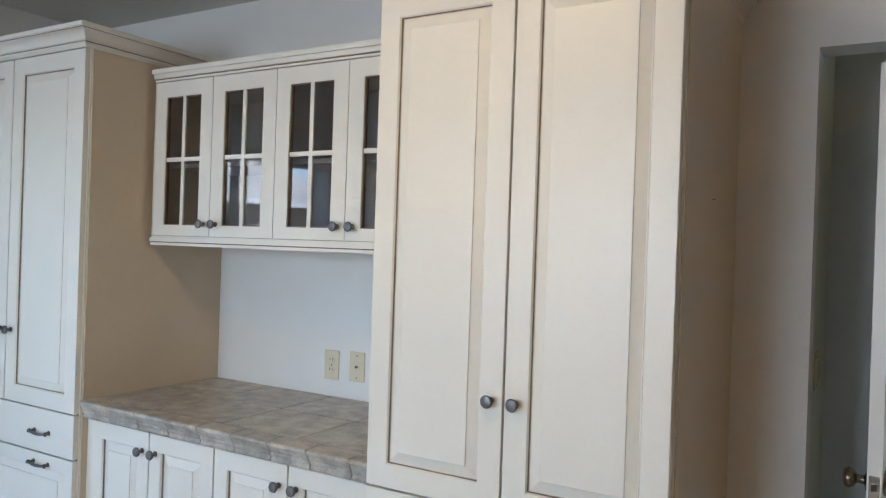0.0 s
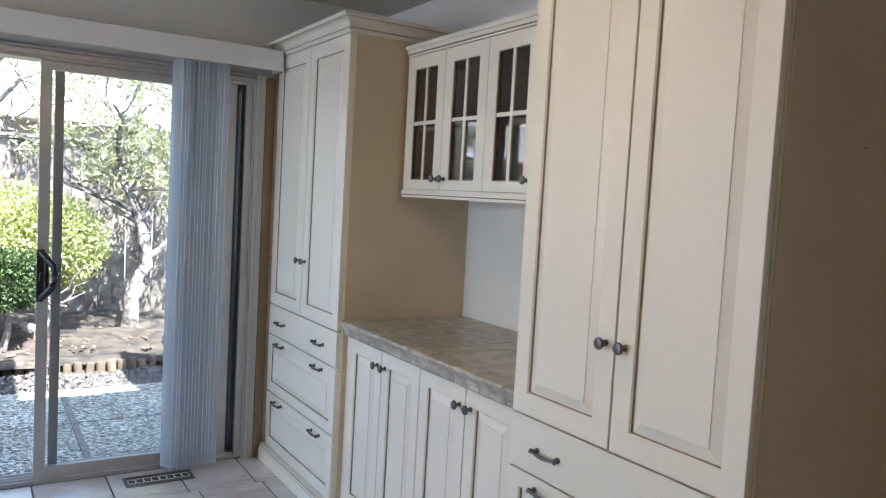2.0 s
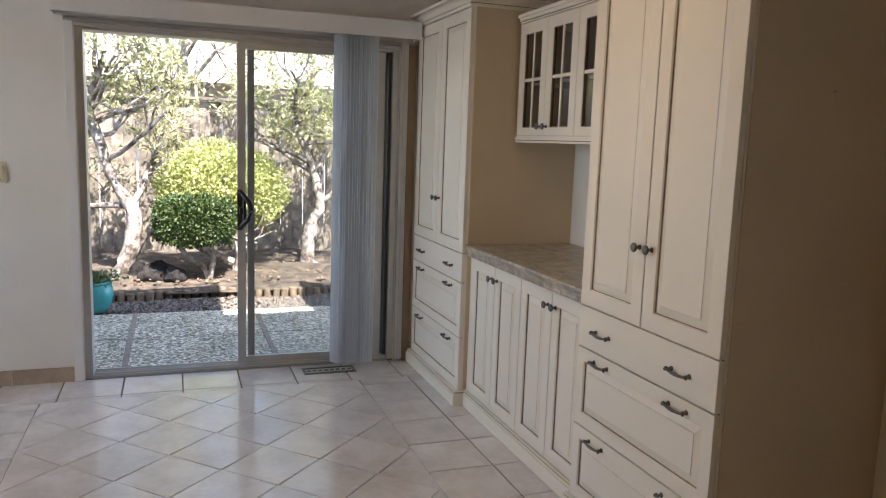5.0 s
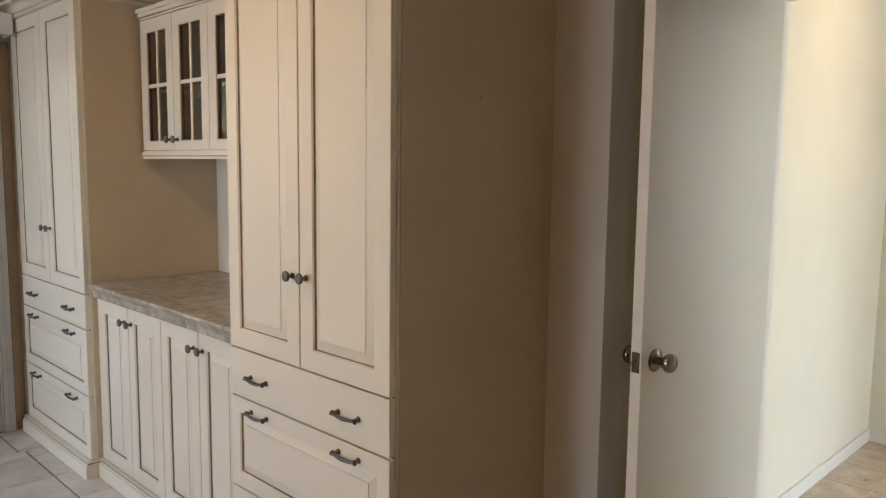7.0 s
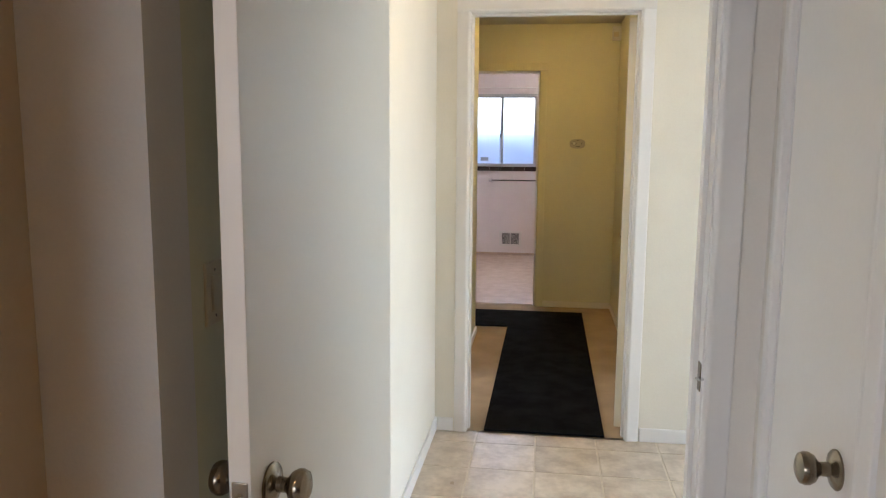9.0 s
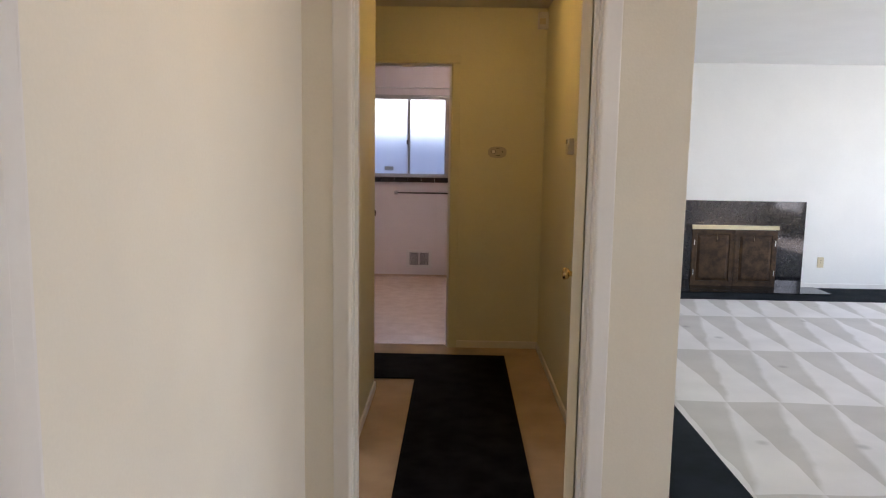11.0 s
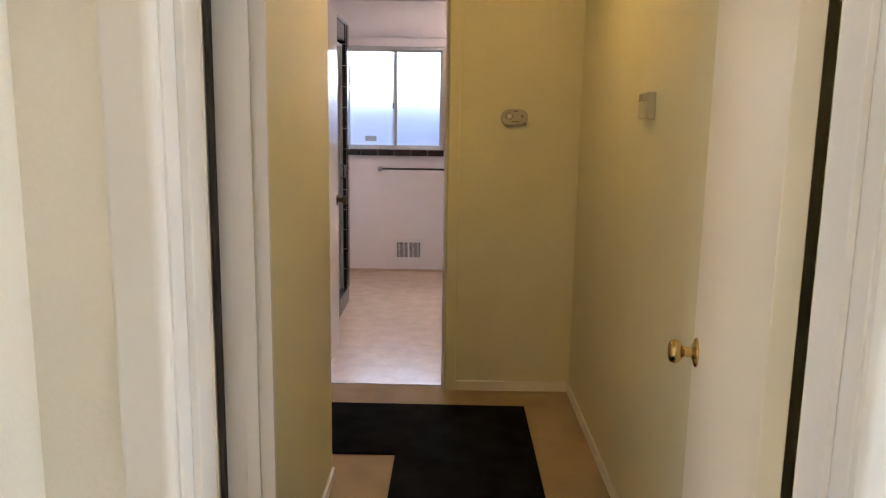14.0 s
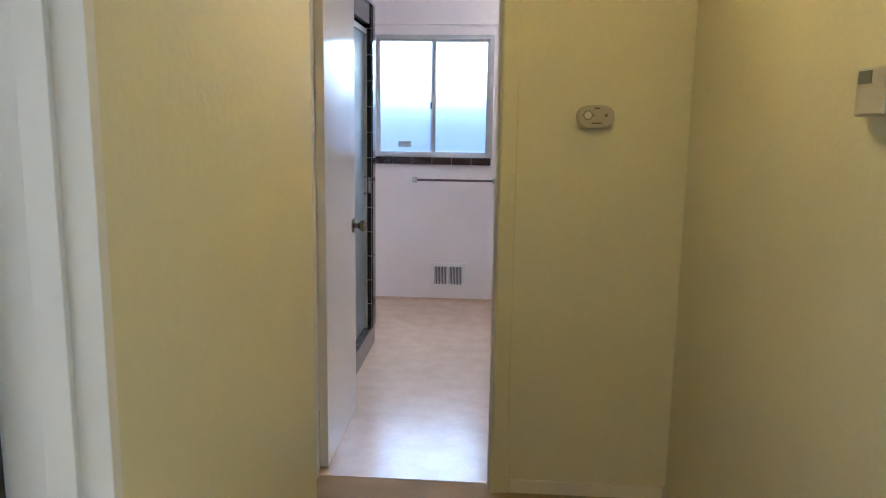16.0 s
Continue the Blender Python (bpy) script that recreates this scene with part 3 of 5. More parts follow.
# ---- cabinets ----
def crown(bm, x0, x1, y_front, y_back, z, left=True, right=True, h=0.075, reach=0.055):
    """A coved crown moulding with glazed beads, returned at its ends."""
    prof = ((0.003, 0.0, 0), (0.006, 0.005, 0), (0.011, 0.008, 0), (0.0115, 0.016, 0), (0.008, 0.018, 1), (0.008, 0.020, 1), (0.013, 0.023, 0), (0.0145, 0.029, 0), (0.019, 0.038, 0),
            (0.027, 0.047, 0), (0.038, 0.0535, 0), (0.046, 0.0555, 0), (0.046, 0.0575, 1), (0.052, 0.0595, 0), (reach, 0.065, 0), (reach, 0.0735, 0), (reach - 0.002, 0.075, 0))
    loops = []
    for r, dz, mat in prof:
        xa, xb, zz = x0 - (r if left else 0), x1 + (r if right else 0), z + dz * h / 0.075
        loops.append(([bm.verts.new(p) for p in ((xa, y_back, zz), (xa, y_front - r, zz), (xb, y_front - r, zz), (xb, y_back, zz))], mat))
    for (lo, _), (hi, mat) in zip(loops, loops[1:]):
        for i in range(4):
            bm.faces.new((lo[i], lo[(i + 1) % 4], hi[(i + 1) % 4], hi[i])).material_index = mat
    bm.faces.new(loops[0][0][::-1])
    bm.faces.new(loops[-1][0])
    return bm


def cabinet_base(bm, x0, x1, yf, yb, h=0.085):
    box(bm, x0, yf, 0, x1, yb, h - 0.022, 0.003)
    box(bm, x0, yf + 0.006, h - 0.022, x1, yb, h - 0.012, 0)
    box(bm, x0, yf + 0.012, h - 0.012, x1, yb, h - 0.007, 0, 1)
    box(bm, x0, yf + 0.010, h - 0.007, x1, yb, h, 0)
    return bm


FRONT, BACK = 1.972, 2.634


def tall_cabinet(x0, x1, label):
    """Two tall raised-panel doors over three drawers, with crown and plinth."""
    root = thing("tall_cabinet", (x0 + x1) / 2, FRONT, 0, 0, label, "cabinet", "built-in wall cabinets")
    w, d = (x1 - x0) / 2, BACK - FRONT
    bm = box(bmesh.new(), -w, 0.021, 0.08, w, d, 2.19, 0.0015)
    part("body", bm, [M_CAB, M_GLAZE], root)
    # this side's warm shade sits in the panel colour
    part("end_panel", box(bmesh.new(), w + 0.0003, 0.030, 0.0865, w + 0.0035, d, 2.186), M_END_SHADE, root, "end panel with dim warm shade put into its colour")
    # dark sheet gives the gaps between fronts their shade
    part("shadow_gap", box(bmesh.new(), -w + 0.006, 0.0195, 0.09, w - 0.006, 0.0209, 2.185), M_GAP, root, "dark sheet standing in for shade between the fronts")
    part("plinth", cabinet_base(bmesh.new(), -w - 0.012, w + 0.012, -0.03, d), [M_CAB, M_GLAZE], root)
    part("crown_moulding", crown(bmesh.new(), -w, w, 0.0, d, 2.187), [M_CAB, M_GLAZE], root, smooth=True)
    g = 0.003
    for s in (-1, 1):
        a, b = (-w + g, -g) if s < 0 else (g, w - g)
        door = part("door", panel_front(bmesh.new(), a, 0.869, b, 2.183, 0), [M_CAB, M_GLAZE, M_GLAZE2], root)
        put("knob", KNOB, door, pose(s * 0.034, 0, 1.141), "pewter knob")
    for z0, z1, raised in ((0.7045, 0.8635, False), (0.391, 0.6985, True), (0.088, 0.385, True)):
        dr = part("drawer", panel_front(bmesh.new(), -w + g, z0, w - g, z1, 0, rail=0.05, raised=raised), [M_CAB, M_GLAZE, M_GLAZE2], root)
        hz = z1 - 0.083 if not raised else z1 - 0.034
        for s in (-1, 1):
            put("handle", PULL, dr, pose(s * w * 0.57, 0, hz), "pewter bow handle")
    return root


tall_cabinet(-3.318, -2.418, "tall antique-white built-in cabinet with glazed raised panels beside the slider")
tall_cabinet(-1.128, -0.318, "tall antique-white built-in cabinet with glazed raised panels beside the passage")

X0, X1 = -2.414, -1.132
M_GROUTC = material("worktop_grout", (0.34, 0.29, 0.23), 0.9, 0.1, 20, 0.02, 150)
base = thing("base_cabinet", (X0 + X1) / 2, 2.02, 0, 0, "antique-white base cabinet with four raised-panel doors", "cabinet", "built-in wall cabinets")
bw = (X1 - X0) / 2
part("body", box(bmesh.new(), -bw, 0.021, 0.08, bw, 0.612, 0.86), [M_CAB], base)
part("shadow_gap", box(bmesh.new(), -bw + 0.04, 0.0195, 0.09, bw - 0.01, 0.0209, 0.85), M_GAP, base, "dark sheet standing in for shade between the fronts")
part("plinth", cabinet_base(bmesh.new(), -bw, bw, -0.02, 0.61, 0.09), [M_CAB, M_GLAZE], base)
part("face_frame", boxes((-bw, 0.004, 0.09, -bw + 0.028, 0.0205, 0.858), bevel=0.001), M_CAB, base)
dw = (2 * bw - 0.033) / 4
for k in range(4):
    a = -bw + 0.030 + k * dw
    door = part("door", panel_front(bmesh.new(), a + 0.0025, 0.094, a + dw - 0.0025, 0.848, 0, rail=0.058), [M_CAB, M_GLAZE, M_GLAZE2], base)
    put("knob", KNOB, door, pose(a + (dw - 0.034 if k % 2 == 0 else 0.034), 0, 0.783), "pewter knob")

# tiled worktop
top = thing("worktop", (X0 + X1) / 2, 2.02, 0.86, 0, "grey-brown ceramic tile worktop with moulded edge tiles", "worktop")
part("bed", box(bmesh.new(), -bw, 0.0, 0.002, bw, 0.613, 0.052), M_GROUTC, top, "brown grout bed")
nose = [(-0.029 - 0.009 * math.cos(math.radians(-90 + 30 * k)), 0.050 + 0.009 * math.sin(math.radians(-90 + 30 * k))) for k in range(7)]
outline = [(0.0, -0.006), (-0.014, -0.006), (-0.0165, -0.003), (-0.0165, 0.005), (-0.014, 0.009), (-0.014, 0.012), (-0.0185, 0.014), (-0.020, 0.019), (-0.0185, 0.024),
           (-0.0215, 0.027), (-0.026, 0.034), (-0.028, 0.041)] + nose + [(0.035, 0.059), (0.035, 0.0525), (0.0, 0.0525)]
pitch = 0.152
me = mesh_of(prism(bmesh.new(), outline, 0.0017, pitch - 0.0017, "x"), M_CTILE, True)
n_edge = int(2 * bw / pitch)
for k in range(n_edge + 1):
    x = -bw + k * pitch
    if x + pitch > bw:
        put("edge_tile", mesh_of(prism(bmesh.new(), outline, 0.0015, bw - x, "x"), M_CTILE, True), top, pose(x, 0, 0))
    else:
        put("edge_tile", me, top, pose(x, 0, 0))
cols, rows = 4, 2
cw, rd = 2 * bw / cols, (0.613 - 0.037) / rows
me = mesh_of(box(bmesh.new(), 0.0022, 0.0022, 0.0525, cw - 0.0022, rd - 0.0022, 0.0592, 0.0015), M_CTILE)
for i in range(cols):
    for j in range(rows):
        put("tile", me, top, pose(-bw + i * cw, 0.037 + j * rd, 0))

# glass-door wall cabinet
upper = thing("glass_cabinet", (X0 + X1) / 2 + 0.015, 2.25, 1.485, 0, "antique-white wall cabinet with four paned glass doors", "cabinet", "built-in wall cabinets")
uw = (X1 - X0) / 2 - 0.016
bm = boxes((-uw, 0.021, 0.036, -uw + 0.018, 0.384, 0.625), (uw - 0.018, 0.021, 0.036, uw, 0.384, 0.625), (-uw + 0.018, 0.021, 0.036, uw - 0.018, 0.384, 0.054),
           (-uw + 0.018, 0.021, 0.607, uw - 0.018, 0.384, 0.625), (-uw + 0.018, 0.376, 0.054, uw - 0.018, 0.384, 0.607), (-0.01, 0.021, 0.054, 0.01, 0.376, 0.607))
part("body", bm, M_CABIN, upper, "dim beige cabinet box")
part("end_panel", box(bmesh.new(), -uw - 0.004, 0.0, 0.034, -uw - 0.0005, 0.384, 0.625), M_CAB, upper)
part("underside", box(bmesh.new(), -uw, 0.0, 0.030, uw, 0.384, 0.0355), M_CAB, upper)
for z in (0.06, 0.30):
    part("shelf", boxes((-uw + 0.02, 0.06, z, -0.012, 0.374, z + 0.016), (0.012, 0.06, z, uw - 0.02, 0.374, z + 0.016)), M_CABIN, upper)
bm = bmesh.new()
for a, b, r, mt in ((0.0, 0.010, 0.004, 0), (0.010, 0.014, 0.001, 1), (0.014, 0.024, 0.009, 0), (0.024, 0.0295, 0.006, 0)):
    box(bm, -uw - 0.004, -r, a, uw, 0.03, b, 0, mt)
part("light_rail", bm, [M_CAB, M_GLAZE], upper)
bm = bmesh.new()
for a, b, r, mt in ((0.626, 0.634, 0.003, 0), (0.634, 0.638, 0.001, 1), (0.638, 0.655, 0.010, 0), (0.655, 0.672, 0.020, 0)):
    box(bm, -uw - 0.004, -r, a, uw, 0.384, b, 0, mt)
part("top_moulding", bm, [M_CAB, M_GLAZE], upper)
gw = 2 * uw / 4


def ring(bm, outer, inner, y0, y1, mat=0):
    """A rectangular frame between two rectangles (x0, z0, x1, z1), from y0 to y1."""
    (a0, b0, a1, b1), (c0, d0, c1, d1) = outer, inner
    for r in ((a0, b0, c0, b1), (c1, b0, a1, b1), (c0, b0, c1, d0), (c0, d1, c1, b1)):
        box(bm, r[0], y0, r[1], r[2], y1, r[3], 0, mat)
    return bm


for k in range(4):
    a, b = -uw + k * gw + 0.0015, -uw + (k + 1) * gw - 0.0015
    o, i = (a, 0.038, b, 0.623), (a + 0.060, 0.078, b - 0.060, 0.565)
    bm = ring(bmesh.new(), o, i, 0.0, 0.02)
    ring(bm, i, (i[0] + 0.004, i[1] + 0.004, i[2] - 0.004, i[3] - 0.004), 0.004, 0.019, 1)
    door = part("door", bm, [M_CAB, M_GLAZE], upper)
    cx, cz = (i[0] + i[2]) / 2, (i[1] + i[3]) / 2 + 0.005
    part("pane", box(bmesh.new(), i[0] + 0.001, 0.011, i[1] + 0.001, i[2] - 0.001, 0.014, i[3] - 0.001), M_GLASS, door, "clear glass pane")
    part("muntin", boxes((cx - 0.008, 0.003, i[1], cx + 0.008, 0.0105, i[3]), (i[0], 0.004, cz - 0.008, i[2], 0.0104, cz + 0.008), bevel=0.001), M_CAB, door)
    put("knob", KNOB, door, pose((b - 0.03) if k % 2 == 0 else (a + 0.03), 0, 0.083), "pewter knob")


def wall_plate(name, m, kind, label, category, mat):
    """A 70 x 115 mm plate facing local -y, with sockets or a rocker."""
    root = new(name)
    root.matrix_basis = m
    tagged(root, label, category)
    part("plate", box(bmesh.new(), -0.035, -0.006, -0.0575, 0.035, 0, 0.0575, 0.003), mat, root)
    if kind == "socket":
        for z in (-0.019, 0.019):
            s = part("socket", lathe(bmesh.new(), [(0.0165, 0), (0.016, 0.0015)], Matrix.Translation((0, -0.0058, z)) @ pose(0, 0, 0, 90, 0, 0), 20), mat, root)
            for x in (-0.0065, 0.0065):
                part("slot", box(bmesh.new(), x - 0.0013, -0.0078, z - 0.002, x + 0.0013, -0.007, z + 0.007), M_BLACK, s)
    elif kind == "rocker":
        part("rocker", box(bmesh.new(), -0.0165, -0.011, -0.033, 0.0165, -0.005, 0.033, 0.002), mat, root)
    else:
        part("jack", lathe(bmesh.new(), [(0.006, 0), (0.005, 0.006)], Matrix.Translation((0, -0.006, 0)) @ pose(0, 0, 0, 90, 0, 0), 14), M_OLDBRASS, root)
    for z in (-0.042, 0.042) if kind != "socket" else (0.0,):
        part("screw", lathe(bmesh.new(), [(0.003, 0), (0.0025, 0.001)], Matrix.Translation((0, -0.006, z)) @ pose(0, 0, 0, 90, 0, 0), 10), M_OLDBRASS, root)
    return root


wall_plate("outlet", pose(-1.786, 2.635, 1.04), "socket", "ivory duplex outlet above the worktop", "outlet", M_PLATE)
wall_plate("cable_jack", pose(-1.663, 2.635, 1.045), "jack", "ivory cable jack plate above the worktop", "wall plate", M_PLATE)
wall_plate("light_switch", pose(-3.36, -0.425, 1.226, 0, 0, 90), "rocker", "ivory light switch beside the sliding door", "light switch", M_PLATE)
wall_plate("light_switch", pose(-0.111, 2.836, 1.18, 0, 0, 90), "rocker", "beige light switch behind the open door", "light switch", M_PLATE)
wall_plate("outlet", pose(4.47, 11.06, 0.293), "socket", "beige outlet on the living room wall", "outlet", M_PLATE)

# ---- sliding door, blinds ----
slider = thing("sliding_door", -3.44, 0.915, 0, 0, "aluminium sliding glass patio door, half open", "sliding door", kind="structure")
bm = boxes((-0.075, -0.945, 0.0, 0.06, -0.905, 2.07), (-0.075, 0.905, 0.0, 0.06, 0.945, 2.07), (-0.075, -0.905, 2.03, 0.06, 0.905, 2.07), (-0.075, -0.905, -0.004, 0.06, 0.905, 0.018), bevel=0.002)
part("frame", bm, M_ALU, slider)
for x in (-0.035, 0.012, 0.045):
    part("track", box(bmesh.new(), x - 0.003, -0.9, 0.018, x + 0.003, 0.9, 0.03), M_ALU, slider)


def sash(name, x, y0, y1, z0, z1, w, parent, mat):
    bm = bmesh.new()
    for a in ((y0, z0, y0 + w, z1), (y1 - w, z0, y1, z1), (y0 + w, z0, y1 - w, z0 + w * 0.9), (y0 + w, z1 - w * 0.8, y1 - w, z1)):
        box(bm, x - 0.014, a[0], a[1], x + 0.014, a[2], a[3], 0.002)
    s = part(name, bm, mat, parent)
    g = part("pane", box(bmesh.new(), x - 0.002, y0 + w - 0.004, z0 + w * 0.85, x + 0.002, y1 - w + 0.004, z1 - w * 0.75), M_GLASS, s, "clear glass")
    g.visible_shadow = False
    return s


# the frame's aluminium again, darkened for the shade on the outer panel
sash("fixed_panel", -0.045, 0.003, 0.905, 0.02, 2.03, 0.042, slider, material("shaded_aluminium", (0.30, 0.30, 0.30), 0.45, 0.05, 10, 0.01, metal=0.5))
part("gap_strip", boxes((-0.03, 0.884, 0.03, 0.04, 0.903, 2.03), (-0.02, 0.0, 1.996, 0.012, 0.85, 2.03)), M_BLACK, slider, "black strips in the panel gap and at the head")
panel = sash("sliding_panel", 0.028, -0.065, 0.86, 0.03, 2.028, 0.050, slider, M_ALU)
bm = tube(bmesh.new(), [(0.045, -0.052, 0.90), (0.062, -0.040, 0.915), (0.090, 0.000, 0.965), (0.096, 0.016, 1.015), (0.090, 0.000, 1.065), (0.062, -0.040, 1.115), (0.045, -0.052, 1.13)], 0.0155, 12)
box(bm, 0.042, -0.068, 0.889, 0.060, -0.036, 1.141, 0.004)
box(bm, 0.05, -0.056, 0.99, 0.090, -0.034, 1.03, 0.003)
box(bm, 0.060, -0.030, 0.945, 0.072, -0.016, 1.085, 0.003)
part("handle", bm, M_BLACK, panel, "black curved pull handle", True)
solid("trim_slider", boxes((-3.36, -0.085, 0, -3.348, -0.035, 2.08), bevel=0.002), M_TRIM, "white painted trim beside the sliding door", "trim")
solid("trim_slider_casing", boxes((-3.36, 1.862, 0, -3.344, 1.884, 2.09), (-3.36, 1.886, 0, -3.350, 1.915, 2.09), bevel=0.002), M_ALU, "grey metal edge of the sliding door", "trim")
bm = bmesh.new()
for z0, z1, d in ((2.07, 2.082, 0.020), (2.085, 2.094, 0.012), (2.045, 2.067, 0.008)):
    box(bm, -3.3795 if z0 < 2.07 else -3.36, -0.03 if z0 < 2.07 else -0.085, z0, -3.36 + d, 1.86 if z0 < 2.07 else 1.86, z1, 0.002)
solid("trim_slider_head", bm, M_ALU, "ribbed grey head track above the sliding door", "trim")
# brown stands in for the cabinet's shade on this strip of wall
solid("trim_slider_jamb", boxes((-3.36, 1.918, 0, -3.352, 1.970, 2.08), bevel=0.002), material("jamb_shade_brown", (0.30, 0.22, 0.14), 0.5, 0.08, 9, 0.02, 60), "wall strip between sliding door and cabinet, browned for its shade", "trim")

val = thing("blind_valance", -3.36, 0.92, 2.1, 0, "white valance above the sliding door", "valance")
part("face", box(bmesh.new(), 0.145, -1.05, 0.0, 0.155, 1.035, 0.105, 0.002), M_TRIM, val)
part("top_board", box(bmesh.new(), 0.001, -1.05, 0.093, 0.1445, 1.035, 0.105), M_TRIM, val)
for y in (-1.05, 1.027):
    part("end_return", box(bmesh.new(), 0.001, y, 0, 0.1445, y + 0.008, 0.0925), M_TRIM, val)
part("track", box(bmesh.new(), 0.05, -1.0, 0.035, 0.09, 1.02, 0.075, 0.002), M_ALU, val)
M_BLIND = material("blind_vinyl", (0.74, 0.77, 0.80), 0.45, 0.03, 5, 0.005, 200)
glow = M_BLIND.node_tree.nodes.new("ShaderNodeBsdfTranslucent")
glow.inputs["Color"].default_value = (0.93, 0.95, 0.97, 1)
blend = M_BLIND.node_tree.nodes.new("ShaderNodeMixShader")
blend.inputs[0].default_value = 0.8
M_BLIND.node_tree.links.new(M_BLIND.node_tree.nodes["Principled BSDF"].outputs[0], blend.inputs[1])
M_BLIND.node_tree.links.new(glow.outputs[0], blend.inputs[2])
M_BLIND.node_tree.links.new(blend.outputs[0], M_BLIND.node_tree.nodes["Material Output"].inputs["Surface"])
blind = thing("vertical_blind", -3.28, 1.53, 0.03, 0, "pale grey vertical blind slats drawn to one side", "blind")
rng = random.Random(4)
for k in range(13):
    y = -0.092 + 0.0187 * k
    turn = 26 + rng.uniform(-6, 6)
    bm = bmesh.new()
    vs = []
    for i in range(7):
        s = -1 + i / 3
        vs.append([(s * 0.044, 0.008 * (1 - s * s) + e) for e in (0, 0.0012)])
    outline = [v[0] for v in vs] + [v[1] for v in vs[::-1]]
    prism(bm, outline, 0.0, 2.075, "z")
    ob = put("slat", mesh_of(bm, M_BLIND, True), blind, pose(0.0, y, 0, rng.uniform(-.15, .15), 0, turn))

# floor register
reg = thing("floor_register", -3.225, 1.40, 0.0, 0, "dark scrollwork floor register set in the tiles", "floor vent")
part("tray", box(bmesh.new(), -0.058, -0.155, -0.006, 0.058, 0.155, 0.0012), M_BLACK, reg, "black vent opening")
bm = bmesh.new()
for r in ((-0.066, -0.165, 0.066, -0.148), (-0.066, 0.148, 0.066, 0.165), (-0.066, -0.148, -0.052, 0.148), (0.052, -0.148, 0.066, 0.148)):
    box(bm, r[0], r[1], 0.0013, r[2], r[3], 0.005, 0.001)
part("frame", bm, M_PEWTER, reg, "dark metal frame")
for k in range(8):
    c = -0.129 + 0.0369 * k
    pts = [(0.040 * math.cos(t * math.tau / 20) * (1 - 0.35 * math.cos(2 * t * math.tau / 20)), c + 0.0175 * math.sin(t * math.tau / 20), 0.0035) for t in range(21)]
    part("scroll", tube(bmesh.new(), pts, 0.0022, 5), M_WHITEP, reg)

nail = thing("nail", -0.3145, 2.291, 1.655, 0, "small dark nail in the cabinet end panel", "nail")
part("shank", lathe(bmesh.new(), [(0.0010, 0), (0.0010, 0.006), (0.0022, 0.0062), (0.0022, 0.0072)], pose(0, 0, 0, 0, 80, 0), 10), M_PEWTER, nail)

# ---- hall ----
rug = thing("runner_rug", 0.5, 6.7, 0.0, 0, "black low-pile runner with a branch into the side hall", "rug")
bm = bmesh.new()
outline = [(0.30, -1.475), (0.31, 1.29), (-2.6, 1.31), (-2.6, 0.735), (-0.295, 0.725), (-0.30, -1.475)]
prism(bm, outline, 0.001, 0.012, "z")
part("runner", bm, M_RUG, rug)
# unseen lamp, added to warm the surfaces that face east
kitchen_fill = thing("ceiling_light", 1.75, -0.5, CE, 0, "added unseen dome light that warms the kitchen end", "ceiling light")
part("canopy", lathe(bmesh.new(), [(0.13, -0.002), (0.13, -0.02), (0.125, -0.03)], Matrix(), 28), M_TRIM, kitchen_fill, smooth=True)
part("dome", lathe(bmesh.new(), [(0.12, -0.03), (0.13, -0.045), (0.12, -0.07), (0.09, -0.092), (0.04, -0.105), (0.004, -0.108)], Matrix(), 28), M_LAMP_FILL, kitchen_fill, "glowing glass dome", True)


def downlight(x, y, z, label):
    """A recessed can: white trim ring with a lit lens."""
    root = thing("recessed_light", x, y, z, 0, label, "ceiling light")
    part("trim_ring", lathe(bmesh.new(), [(0.105, -0.0005), (0.104, -0.006), (0.09, -0.010), (0.082, -0.005), (0.082, -0.0006)], Matrix(), 32), M_TRIM, root, smooth=True)
    part("lens", lathe(bmesh.new(), [(0.078, -0.011), (0.076, -0.0135), (0.04, -0.016), (0.004, -0.017)], Matrix(), 32), M_CAN, root, "glowing warm lens", True)


downlight(-0.85, 1.05, CE, "lit recessed downlight with a white ring before the cabinets")
# no known fixture here: weak lamp added to yellow the entry walls
entry_fill = thing("ceiling_light", 0.5, 4.25, CF, 0, "added unseen dome light that yellows the entry walls", "ceiling light")
part("canopy", lathe(bmesh.new(), [(0.09, -0.001), (0.09, -0.02), (0.085, -0.03)], Matrix(), 28), M_BRASS, entry_fill, "brass canopy", True)
part("dome", lathe(bmesh.new(), [(0.08, -0.03), (0.095, -0.045), (0.09, -0.065), (0.065, -0.085), (0.03, -0.096), (0.004, -0.099)], Matrix(), 28), M_FILL_ENTRY, entry_fill, "glowing glass dome", True)
ceil_lamp = thing("ceiling_light", 0.52, 7.15, CH - 0.03, 0, "lit frosted dome ceiling light in the hall", "ceiling light")
part("canopy", lathe(bmesh.new(), [(0.075, 0.029), (0.075, -0.02), (0.07, -0.03)], Matrix(), 28), M_BRASS, ceil_lamp, "brass canopy", True)
part("dome", lathe(bmesh.new(), [(0.068, -0.03), (0.078, -0.036), (0.076, -0.05), (0.058, -0.066), (0.03, -0.075), (0.004, -0.077)], Matrix(), 28), M_LAMP, ceil_lamp, "glowing glass dome", True)

bath_lamp = thing("ceiling_light", 0.62, 10.3, CH, 0, "lit white dome ceiling light of the bathroom", "ceiling light")
part("canopy", lathe(bmesh.new(), [(0.13, -0.002), (0.13, -0.02), (0.125, -0.03)], Matrix(), 28), M_TRIM, bath_lamp, smooth=True)
